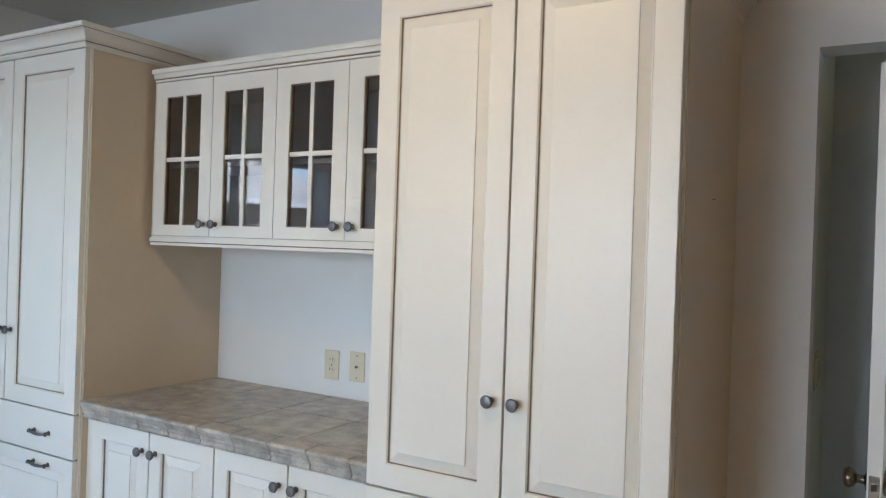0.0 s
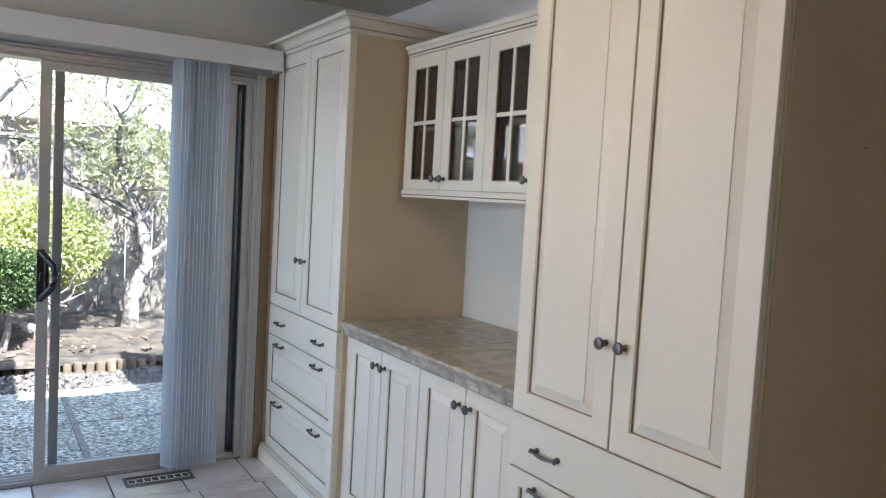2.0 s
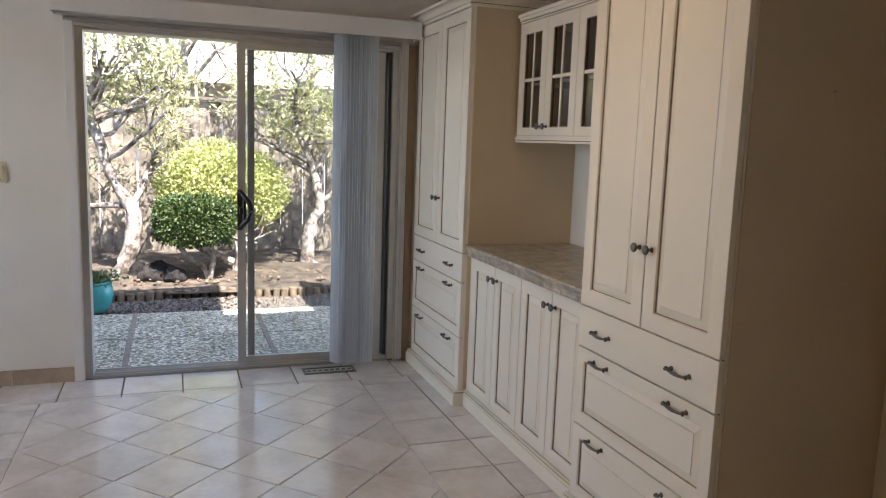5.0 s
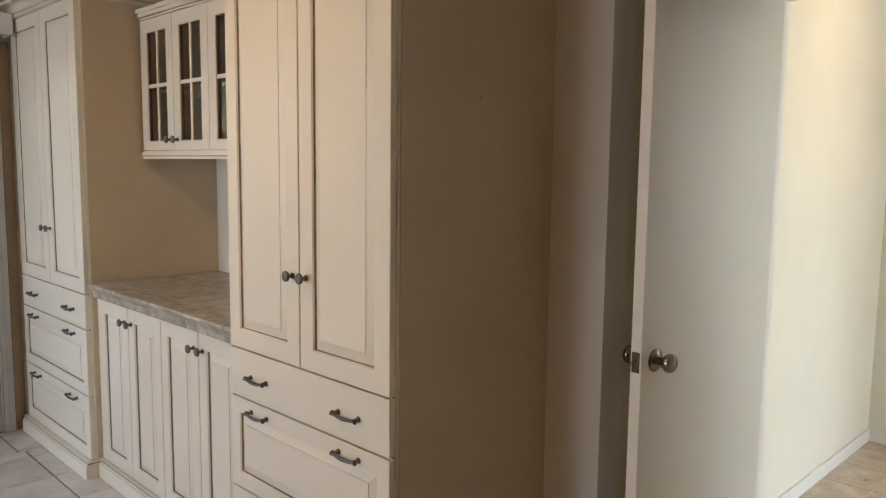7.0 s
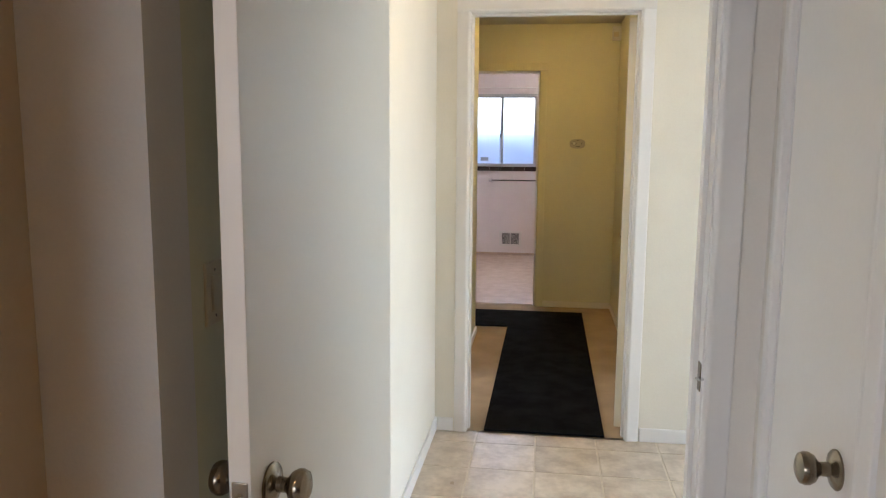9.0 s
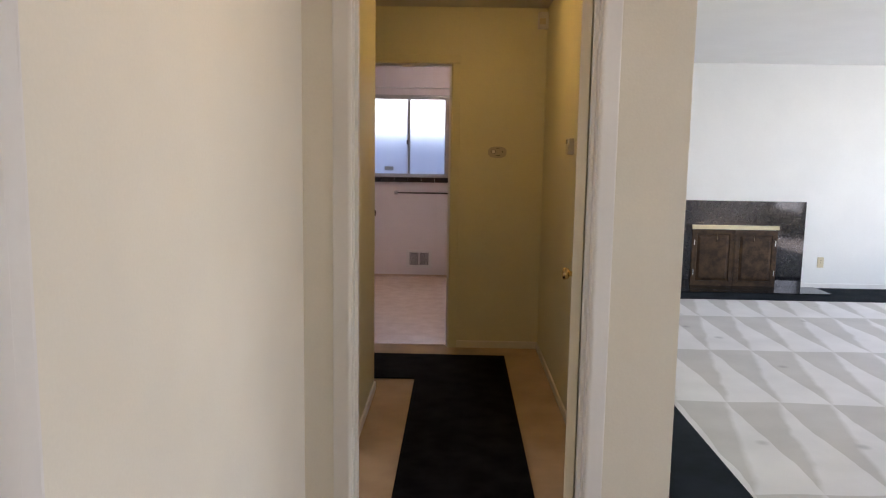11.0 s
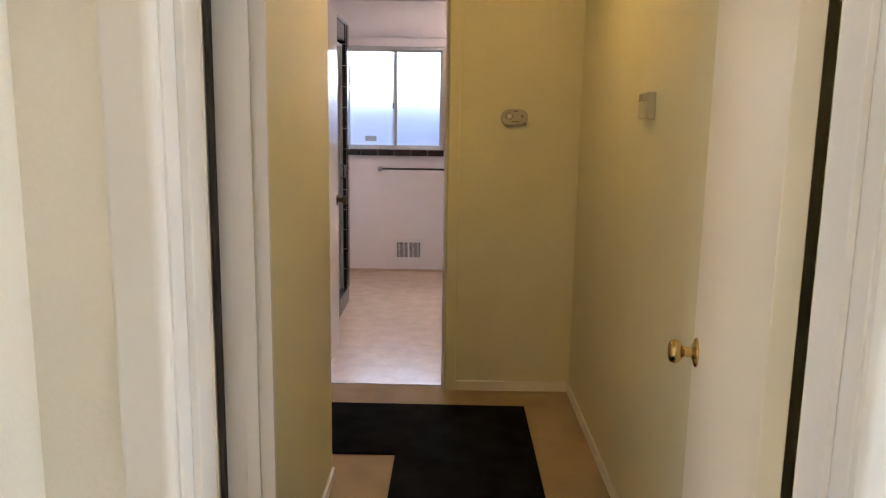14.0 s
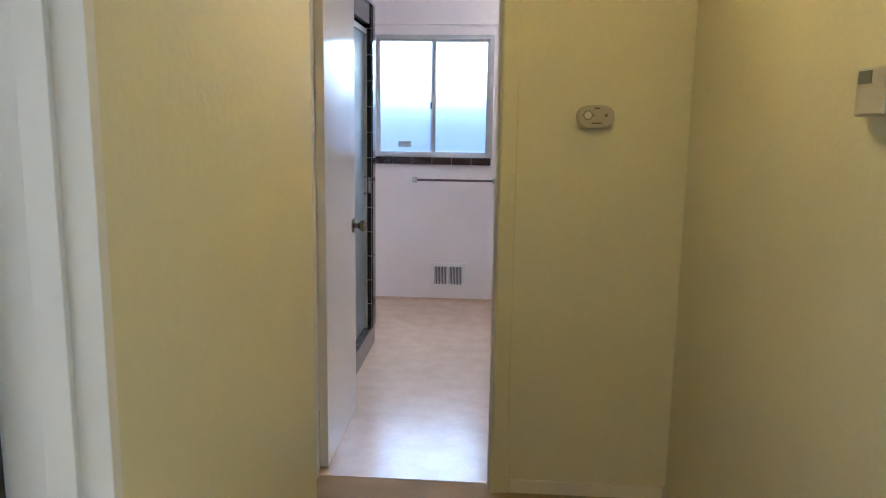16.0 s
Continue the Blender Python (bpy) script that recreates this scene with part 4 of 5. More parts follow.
part("dome", lathe(bmesh.new(), [(0.12, -0.03), (0.13, -0.045), (0.12, -0.07), (0.09, -0.092), (0.04, -0.105), (0.004, -0.108)], Matrix(), 28), emitter("soft_white_lamp_glass", (1.0, 0.84, 0.70), 7), bath_lamp, "glowing glass dome", True)

smoke = thing("co_alarm", 0.738, 8.24, 1.443, 0, "oval cream carbon monoxide alarm on the hall wall", "alarm")
bm = bmesh.new()
for r, y0, y1 in ((1.0, -0.022, 0), (0.9, -0.034, -0.022)):
    prism(bm, [(0.066 * r * (abs(math.cos(a)) ** 0.75) * (1 if math.cos(a) > 0 else -1), 0.040 * r * (abs(math.sin(a)) ** 0.75) * (1 if math.sin(a) > 0 else -1))
               for a in [t * math.tau / 36 for t in range(36)]], y0, y1, "y")
part("case", bm, material("aged_cream_plastic", (0.47, 0.435, 0.355), 0.45, 0.04, 10, 0.0), smoke)
part("sounder", tube(bmesh.new(), [(-0.028 + 0.0155 * math.cos(k * math.tau / 24), -0.0345, 0.004 + 0.0155 * math.sin(k * math.tau / 24)) for k in range(25)], 0.0009, 5), M_BLACK, smoke, "thin dark ring")
part("test_button", lathe(bmesh.new(), [(0.012, 0), (0.0115, 0.0015)], Matrix.Translation((-0.028, -0.034, 0.004)) @ pose(0, 0, 0, 90, 0, 0), 20), M_WHITEP, smoke, smooth=True)
for k in range(3):
    part("vent_slot", box(bmesh.new(), 0.031 + 0.004 * k, -0.0355, -0.002, 0.033 + 0.004 * k, -0.0338, 0.010), M_BLACK, smoke)
for x, z, w in ((0.003, 0.0285, 0.020), (0.003, -0.023, 0.034), (-0.047, 0.003, 0.004), (-0.009, 0.003, 0.004)):
    part("marking", box(bmesh.new(), x - w / 2, -0.0355, z - 0.0018, x + w / 2, -0.0338, z + 0.0018), M_BLACK, smoke, "small dark print")

M_THERMO = material("grey_cream_plastic", (0.56, 0.535, 0.44), 0.45, 0.03, 10, 0.0)
thermo = thing("thermostat", 1.07, 6.885, 1.482, 0, "cream wall thermostat with a small display", "thermostat")
part("case", box(bmesh.new(), -0.026, -0.062, -0.043, 0, 0.062, 0.043, 0.004), M_THERMO, thermo)
part("cover", box(bmesh.new(), -0.031, -0.058, -0.040, -0.0255, 0.030, 0.010, 0.002), M_THERMO, thermo)
part("display", box(bmesh.new(), -0.0275, 0.004, 0.014, -0.0255, 0.052, 0.037), material("lcd_grey", (0.12, 0.13, 0.11), 0.2, 0.05, 10, 0), thermo, "dark grey display")
for z in (0.019, 0.026, 0.032):
    part("marking", box(bmesh.new(), -0.0272, -0.045, z - 0.0012, -0.0255, -0.015, z + 0.0012), M_ALU, thermo)
sensor = thing("motion_detector", 1.07, 8.24, 2.36, 0, "small white alarm sensor high in the hall corner", "sensor")
part("case", prism(bmesh.new(), [(0, -0.06), (-0.055, -0.06), (-0.07, -0.03), (-0.07, 0.0), (0, 0.0)], -0.055, 0.055, "z"), M_WHITEP, sensor)
part("lens", box(bmesh.new(), -0.062, -0.064, -0.03, -0.02, -0.058, 0.01, 0.003), M_PLATE, sensor)

# ---- bathroom ----
win = thing("window_bath", -0.10, 11.42, 1.13, 0, "aluminium sliding window with frosted panes", "window", kind="structure")
bm = ring(bmesh.new(), (-0.46, 0.0, 0.46, 0.93), (-0.43, 0.028, 0.43, 0.905), -0.058, 0.03)
part("window_frame", bm, M_ALU, win)
for a, b, y in ((-0.43, 0.02, -0.03), (-0.02, 0.43, 0.0)):
    bm = ring(bmesh.new(), (a, 0.028, b, 0.905), (a + 0.022, 0.05, b - 0.022, 0.883), y - 0.012, y + 0.012)
    sashp = part("sash", bm, M_ALU, win)
    g = part("pane", box(bmesh.new(), a + 0.02, y - 0.002, 0.048, b - 0.02, y + 0.002, 0.885), M_FROST, sashp, "frosted glass pane")
    g.visible_shadow = False
part("latch", box(bmesh.new(), -0.022, -0.054, 0.38, -0.008, -0.043, 0.43, 0.002), M_STEEL, win)
part("sticker", box(bmesh.new(), -0.27, -0.036, 0.085, -0.17, -0.0335, 0.13), M_ALU, win, "small grey sticker")
solid("trim_bath_window", boxes((-0.62, 11.348, 1.13, -0.56, 11.36, 2.12), (0.36, 11.348, 1.13, 0.415, 11.36, 2.12), (-0.56, 11.348, 2.06, 0.36, 11.36, 2.12), bevel=0.002), M_WALL_BATH,
      "white painted trim of the bathroom window", "trim")
sill = thing("window_sill_tile", -0.10, 11.36, 1.13, 0, "row of dark brown glazed sill tiles", "sill", kind="structure")
M_SILL = vary(material("brown_glazed_tile", (0.030, 0.016, 0.014), 0.1, 0.3, 12, 0), 0.15)
me = mesh_of(box(bmesh.new(), 0.001, -0.03, -0.045, 0.1505, -0.001, 0.012, 0.006), M_SILL, True)
for k in range(7):
    put("tile", me, sill, pose(-0.61 + 0.152 * k, 0, 0))
bar = thing("towel_bar", 0.08, 11.36, 0.968, 0, "chrome towel bar below the window", "towel bar")
part("rail", tube(bmesh.new(), [(-0.31, -0.06, 0), (0.31, -0.06, 0)], 0.009, 12), material("dark_chrome", (0.16, 0.16, 0.17), 0.15, 0.05, 20, 0.0, metal=1.0), bar, smooth=True)
for x in (-0.31, 0.31):
    part("bracket", box(bmesh.new(), x - 0.02, -0.07, -0.02, x + 0.02, 0, 0.02, 0.004), M_STEEL, bar)
rod = thing("curtain_rod", -0.12, 11.33, 2.135, 0, "thin white curtain rod over the window", "curtain rod")
part("rail", tube(bmesh.new(), [(-0.8, 0, 0), (0.56, 0, 0)], 0.007, 10), M_TRIM, rod, smooth=True)
for x in (-0.8, 0.55):
    part("bracket", box(bmesh.new(), x - 0.006, -0.01, -0.012, x + 0.006, 0.029, 0.012, 0.002), M_ALU, rod)
vent = thing("wall_vent", 0.035, 11.36, 0.209, 0, "white steel wall register with dark slots", "wall vent")
part("frame", ring(bmesh.new(), (-0.145, -0.10, 0.145, 0.10), (-0.112, -0.072, 0.112, 0.072), -0.010, 0), M_TRIM, vent)
part("backing", box(bmesh.new(), -0.112, -0.0015, -0.072, 0.112, 0, 0.072), M_BLACK, vent, "dark duct opening")
for k in range(19):
    x = -0.108 + 0.012 * k
    part("slat", box(bmesh.new(), x - (0.0022 if k != 9 else 0.006), -0.008, -0.072, x + (0.0022 if k != 9 else 0.006), -0.002, 0.072), M_TRIM, vent)

shower = thing("shower_stall", -0.36, 10.16, 0, 0, "black-tiled shower stall with a frosted glass door", "shower")
part("curb", box(bmesh.new(), -0.10, -1.1, 0.003, 0.0, 0.0, 0.13, 0.004), material("shower_curb", (0.10, 0.095, 0.10), 0.2, 0.2, 20, 0), shower, "dark grey curb")
part("end_wall", box(bmesh.new(), -1.13, -0.09, 0.003, -0.005, 0.0, 2.09), M_WALL_BATH, shower, "white painted end wall")
part("header", box(bmesh.new(), -0.10, -1.1, 1.97, -0.006, -0.0905, 2.10), M_BTILE, shower)
part("side_wall", box(bmesh.new(), -1.13, -1.19, 0.003, -0.005, -1.1, 2.10), M_WALL_BATH, shower)
part("metal_trim", boxes((-0.006, -1.12, 2.085, 0.006, 0.012, 2.103), (-0.006, 0.0, 0.13, 0.004, 0.012, 2.085)), M_STEEL, shower)
me = mesh_of(box(bmesh.new(), -0.004, 0.001, 0.001, 0.004, 0.085, 0.150, 0.002), M_BTILE)
for k in range(13):
    put("tile", me, shower, pose(0.0, -0.0885, 0.13 + 0.152 * k - (0.0 if k else 0)))
me = mesh_of(box(bmesh.new(), -0.15, -0.0945, 0.001, -0.001, -0.0905, 0.150, 0.0015), M_BTILE)
for k in range(13):
    for j in range(5):
        put("tile", me, shower, pose(-0.004 - 0.152 * j, 0, 0.13 + 0.152 * k))
part("door_frame", boxes((-0.06, -0.125, 0.13, -0.03, -0.095, 1.95), (-0.06, -1.09, 0.13, -0.03, -1.06, 1.95), (-0.06, -1.06, 1.92, -0.03, -0.125, 1.95), bevel=0.002), M_ALU, shower)
part("glass_door", box(bmesh.new(), -0.048, -1.05, 0.14, -0.042, -0.13, 1.915), M_SHOWER, shower, "frosted greenish glass")
part("handle", tube(bmesh.new(), [(-0.04, -0.16, 0.98), (-0.005, -0.16, 0.985), (-0.005, -0.16, 1.075), (-0.04, -0.16, 1.08)], 0.007, 10), M_STEEL, shower, "chrome handle", True)

# ---- living room ----
fire = thing("fireplace", 3.505, 11.06, 0.0, 0, "black granite fireplace surround with dark wooden doors", "fireplace")
bm = boxes((-0.755, -0.03, 0.004, -0.465, 0, 0.955), (0.465, -0.03, 0.004, 0.755, 0, 0.955), (-0.465, -0.03, 0.69, 0.465, 0, 0.955), bevel=0.001)
part("surround", bm, M_GRANITE, fire)
part("mantel_strip", box(bmesh.new(), -0.47, -0.06, 0.645, 0.47, -0.0305, 0.69, 0.002), material("cream_strip", (0.75, 0.66, 0.42), 0.4, 0.05, 8, 0.01), fire, "cream painted strip")
for s in (-1, 1):
    a, b = sorted((s * 0.002, s * 0.462))
    # panel grooves get their shade from the dark gap colour
    d = part("door", panel_front(bmesh.new(), a, 0.02, b, 0.64, -0.045, rail=0.05, back=0.03), [M_WOOD_DK, M_GAP, M_GAP], fire, "dark stained oak door")
    for z in (0.17, 0.5):
        part("hinge", lathe(bmesh.new(), [(0.007, -0.03), (0.007, 0.03)], Matrix.Translation((s * 0.44, -0.05, z)), 10), M_STEEL, d, "bright hinge", True)
    part("handle", tube(bmesh.new(), [(s * 0.2, -0.045, 0.51), (s * 0.2, -0.07, 0.53), (s * 0.2, -0.07, 0.57), (s * 0.2, -0.045, 0.59)], 0.005, 8), M_OLDBRASS, d)
hearth = thing("hearth", 3.505, 10.82, 0.009, 0, "flush black granite hearth slabs before the fireplace", "hearth")
me = mesh_of(box(bmesh.new(), 0.002, -0.2, 0.0005, 0.298, 0.205, 0.012, 0.001), M_GRANITE)
for k in range(6):
    put("tile", me, hearth, pose(-0.9 + 0.3 * k, 0, 0))

# ---- garden ----
M_SOIL = material("soil_and_litter", (0.045, 0.033, 0.023), 0.95, 0.3, 8, 0.1, 90, second=(0.11, 0.085, 0.06))
M_FENCE = vary(material("weathered_fence", (0.15, 0.122, 0.095), 0.85, 0.3, 7, 0.05, 50, second=(0.30, 0.255, 0.20)), 0.22)
M_BARK = material("pale_bark", (0.12, 0.09, 0.07), 0.9, 0.3, 12, 0.1, 45, second=(0.46, 0.41, 0.36))
# dark lava, taken darker still for the tree's shade on it
M_ROCK = material("lava_rock", (0.010, 0.009, 0.009), 0.9, 0.3, 9, 0.1, 40, second=(0.035, 0.032, 0.03), spec=0.2)
M_ROCK2 = material("grey_rock", (0.28, 0.28, 0.29), 0.8, 0.2, 8, 0.08, 40)
M_LOG = vary(material("log_edging", (0.17, 0.125, 0.08), 0.9, 0.3, 14, 0.08, 60), 0.2)
M_POT = material("turquoise_glaze", (0.06, 0.36, 0.36), 0.18, 0.15, 8, 0.01, 60)
M_DIVIDER = material("redwood_divider", (0.25, 0.20, 0.16), 0.9, 0.2, 14, 0.05, 60)
M_STUCCO = material("house_wall", (0.55, 0.52, 0.47), 0.9, 0.08, 5, 0.08, 90)
M_SHINGLE = vary(material("neighbour_shingle", (0.34, 0.31, 0.28), 0.9, 0.2, 9, 0.05, 50), 0.15)


def island_varied(name, low, high, rough=0.6, through_light=0.0, scale=60):
    m = bpy.data.materials.new(name)
    m.use_nodes = True
    nt = m.node_tree
    p = nt.nodes["Principled BSDF"]
    geo = nt.nodes.new("ShaderNodeNewGeometry")
    ramp = nt.nodes.new("ShaderNodeValToRGB")
    ramp.color_ramp.elements[0].color, ramp.color_ramp.elements[1].color = (*low, 1), (*high, 1)
    nt.links.new(geo.outputs["Random Per Island"], ramp.inputs[0])
    nt.links.new(ramp.outputs[0], p.inputs["Base Color"])
    p.inputs["Roughness"].default_value = rough
    if through_light:
        tr = nt.nodes.new("ShaderNodeBsdfTranslucent")
        mx = nt.nodes.new("ShaderNodeMixShader")
        mx.inputs[0].default_value = through_light
        nt.links.new(ramp.outputs[0], tr.inputs["Color"])
        nt.links.new(p.outputs[0], mx.inputs[1])
        nt.links.new(tr.outputs[0], mx.inputs[2])
        nt.links.new(mx.outputs[0], nt.nodes["Material Output"].inputs["Surface"])
    return m


# paler than real leaves: strong sun is put into the colour
M_LEAF_SUN = island_varied("boxwood_leaf", (0.30, 0.33, 0.10), (0.66, 0.68, 0.32), 0.45, 0.4)
M_LEAF_TREE = island_varied("tree_leaf", (0.22, 0.23, 0.08), (0.58, 0.57, 0.32), 0.5, 0.35)
M_LEAF_POT = island_varied("succulent_leaf", (0.08, 0.13, 0.05), (0.20, 0.27, 0.11), 0.5, 0.2)
M_LITTER = island_varied("dry_litter", (0.07, 0.045, 0.03), (0.20, 0.14, 0.09), 0.9)
M_PEBBLE = island_varied("river_gravel", (0.05, 0.042, 0.034), (0.22, 0.185, 0.15), 0.8)


def aggregate():
    """Exposed-aggregate concrete: small stones of mixed colour in pale cement."""
    m = bpy.data.materials.new("exposed_aggregate")
    m.use_nodes = True
    nt = m.node_tree
    p = nt.nodes["Principled BSDF"]
    co = nt.nodes.new("ShaderNodeTexCoord")
    vor = nt.nodes.new("ShaderNodeTexVoronoi")
    vor.inputs["Scale"].default_value = 62
    big = nt.nodes.new("ShaderNodeTexNoise")
    big.inputs["Scale"].default_value, big.inputs["Detail"].default_value = 2.2, 5
    for n in (vor, big):
        nt.links.new(co.outputs["Object"], n.inputs["Vector"])
    bw_ = nt.nodes.new("ShaderNodeRGBToBW")
    nt.links.new(vor.outputs["Color"], bw_.inputs[0])
    ramp = nt.nodes.new("ShaderNodeValToRGB")
    for pos, c in ((0.2, (0.13, 0.11, 0.07, 1)), (0.5, (0.42, 0.375, 0.26, 1)), (0.78, (0.80, 0.74, 0.58, 1))):
        e = ramp.color_ramp.elements.new(pos)
        e.color = c
    ramp.color_ramp.elements.remove(ramp.color_ramp.elements[0])
    nt.links.new(bw_.outputs[0], ramp.inputs[0])
    mx = nt.nodes.new("ShaderNodeMix")
    mx.data_type, mx.blend_type = "RGBA", "MULTIPLY"
    mx.inputs[0].default_value = 0.6
    tone = nt.nodes.new("ShaderNodeValToRGB")
    tone.color_ramp.elements[0].color, tone.color_ramp.elements[1].color = (0.55, 0.56, 0.52, 1), (1, 1, 1, 1)
    tone.color_ramp.elements[0].position, tone.color_ramp.elements[1].position = 0.35, 0.65
    nt.links.new(big.outputs["Fac"], tone.inputs[0])
    nt.links.new(ramp.outputs[0], mx.inputs[6])
    nt.links.new(tone.outputs[0], mx.inputs[7])
    nt.links.new(mx.outputs[2], p.inputs["Base Color"])
    p.inputs["Roughness"].default_value = 0.75
    b = nt.nodes.new("ShaderNodeBump")
    b.inputs["Strength"].default_value, b.inputs["Distance"].default_value = 0.8, 0.006
    b.invert = True
    nt.links.new(vor.outputs["Distance"], b.inputs["Height"])
    nt.links.new(b.outputs[0], p.inputs["Normal"])
    return m


M_AGG = aggregate()
GZ = -0.09
solid("ground", boxes((-400, -300, -0.6, -3.525, 300, -0.14)), M_SOIL, "bare brown garden soil with leaf litter", "ground")
bm = bmesh.new()
nx, ny = 26, 60
grid = [[bm.verts.new((-6.14 - 2.6 * i / nx, -4 + 9 * j / ny, -0.06 + 0.07 * noise.noise(Vector((i * 0.35, j * 0.35, 0))) + 0.08 * min(1, i / 8))) for j in range(ny + 1)] for i in range(nx + 1)]
for i in range(nx):
    for j in range(ny):
        bm.faces.new((grid[i][j], grid[i][j + 1], grid[i + 1][j + 1], grid[i + 1][j]))
solid("planting_bed", bm, M_SOIL, "raised soil bed with leaf litter before the fence", "planting bed", smooth=True)

patio = thing("patio", -4.5, 0.65, GZ, 0, "exposed-aggregate concrete patio slabs with wooden dividers", "patio", kind="structure")
for y0, y1 in ((-3.0, -1.94), (-1.86, -0.87), (-0.83, 0.13), (0.17, 1.14), (1.18, 2.2), (2.24, 3.3)):
    for x0, x1 in ((-3.53, -4.63), (-4.645, -5.5)):
        part("slab", box(bmesh.new(), x1 + 4.5, y0 - 0.65, -0.05, x0 + 4.5, y1 - 0.65, 0.0, 0.004), M_AGG, patio)
for y in (-1.90, -0.85, 0.15, 1.16, 2.22):
    part("divider", box(bmesh.new(), -1.0, y - 0.669, -0.05, 0.97, y - 0.631, 0.003, 0.003), M_DIVIDER, patio)
solid("sill_threshold", boxes((-3.60, -0.03, -0.09, -3.525, 1.86, -0.012), bevel=0.003), M_ALU, "metal threshold of the sliding door", "threshold")

rng = random.Random(11)


def pebbles(count, x0, x1, y0, y1, z, r0, r1, mat=None):
    """Flattened six-sided stones scattered over a rectangle."""
    verts, faces = [], []
    for _ in range(count):
        x, y, r, a = rng.uniform(x0, x1), rng.uniform(y0, y1), rng.uniform(r0, r1), rng.uniform(0, 6.28)
        k, s = len(verts), rng.uniform(0.55, 1.0)
        for ring_r, ring_z in ((1.0, 0.0), (0.95, 0.35), (0.5, 0.62)):
            for i in range(6):
                t = a + i * math.tau / 6
                verts.append((x + r * ring_r * math.cos(t), y + r * ring_r * s * math.sin(t), z + r * ring_z))
        for q in range(2):
            for i in range(6):
                faces.append((k + q * 6 + i, k + q * 6 + (i + 1) % 6, k + q * 6 + 6 + (i + 1) % 6, k + q * 6 + 6 + i))
        faces.append(tuple(k + 12 + i for i in range(6)))
    me = bpy.data.meshes.new("mesh")
    me.from_pydata(verts, [], faces)
    me.materials.append(mat or M_PEBBLE)
    me.shade_smooth()
    return me


tagged(new("gravel", pebbles(7000, -6.16, -5.5, -2.4, 3.2, -0.115, 0.008, 0.019)), "grey and tan river gravel strip beside the patio", "gravel", kind="stuff")

edging = thing("log_edging", -6.17, 0.5, -0.12, 0, "row of short upright log edging stakes", "edging")
for k in range(62):
    r = rng.uniform(0.032, 0.040)
    h = rng.uniform(0.075, 0.105)
    bm = lathe(bmesh.new(), [(r, 0), (r * 1.02, h - 0.012), (r * 0.86, h), (r * 0.3, h + 0.002)], Matrix(), 10)
    put("stake", mesh_of(bm, M_LOG, True), edging, pose(0.07 * math.sin(k * 0.33) + rng.uniform(-0.01, 0.01), -2.6 + k * 0.084, 0, rng.uniform(-4, 4), rng.uniform(-4, 4), 0))

fence = thing("fence", -8.45, 0.8, -0.14, 0, "weathered grey board fence with a cap rail", "fence")
for k in range(74):
    w = 0.138
    z1 = 2.0 + rng.uniform(-0.012, 0.012)
    put("board", mesh_of(box(bmesh.new(), -0.009, -w / 2, 0.0, 0.009, w / 2, z1, 0.002), M_FENCE), fence, pose(rng.uniform(-0.004, 0.004), -5.2 + k * 0.142, 0, rng.uniform(-.4, .4), 0, 0))
for z in (0.35, 1.75):
    part("rail", box(bmesh.new(), -0.05, -5.3, z, -0.012, 5.4, z + 0.085, 0.003), M_FENCE, fence)
part("cap_rail", box(bmesh.new(), -0.07, -5.3, 2.02, 0.07, 5.4, 2.055, 0.004), M_FENCE, fence)
for k in range(6):
    part("post", box(bmesh.new(), -0.10, -5.2 + k * 2.1, 0, -0.012, -5.11 + k * 2.1, 2.02, 0.003), M_FENCE, fence)

nb = thing("neighbour_house", -15.0, 1.0, -0.14, 0, "pale neighbouring house with a shingled roof behind the fence", "house")
part("wall", box(bmesh.new(), -3, -12, 0, 2.2, 12, 2.5), M_STUCCO, nb)
roof = part("roof", prism(bmesh.new(), [(3.0, 2.45), (3.0, 2.56), (-0.5, 4.1), (-4.0, 2.56), (-4.0, 2.45)], -12.6, 12.6, "y"), M_SHINGLE, nb)
part("gutter", box(bmesh.new(), 3.0, -12.6, 2.46, 3.09, 12.6, 2.58, 0.01), M_TRIM, nb)

# unseen eaves, sized and gapped to shape the patio's sun patch; outer wall
solid("eaves", boxes((-4.55, -6, 2.62, -3.30, 1.36, 2.72), (-4.55, 2.16, 2.62, -3.30, 7, 2.72), (-3.30, -6, 2.68, 7.3, 12.0, 2.80)), M_TRIM,
      "white painted unseen eaves and roof deck, gapped to shape the patio sun", "eaves")
solid("wall_outer", boxes((-3.56, -6, -0.2, -3.521, -0.04, 2.62), (-3.56, 1.87, -0.2, -3.521, 7, 2.62)), M_STUCCO, "pale stucco outside wall", "wall")


# ---- plants ----
def leaves(count, spot, size, mat, name, parent, seed, label="", slim=0.5):
    """Small folded leaves at the places that spot(r) gives: (place, outward)."""
    r = random.Random(seed)
    verts, faces = [], []
    for _ in range(count):
        p, out = spot(r)
        d = Vector((r.gauss(0, 1), r.gauss(0, 1), r.gauss(0, 1)))
        d = (d.normalized() + out * 0.8).normalized()
        s = d.cross(Vector((r.gauss(0, 1), r.gauss(0, 1), r.gauss(0, 1)))).normalized()
        n = d.cross(s)
        ln = size * r.uniform(0.6, 1.4)
        k = len(verts)
        verts += [tuple(p), tuple(p + d * ln * 0.5 + s * ln * slim * 0.5 + n * ln * 0.08), tuple(p + d * ln), tuple(p + d * ln * 0.5 - s * ln * slim * 0.5 + n * ln * 0.08)]
        faces += [(k, k + 1, k + 2), (k, k + 2, k + 3)]
    me = bpy.data.meshes.new("mesh")
    me.from_pydata(verts, [], faces)
    me.materials.append(mat)
    ob = new(name, me)
    ob.parent = parent
    return tagged(ob, label)


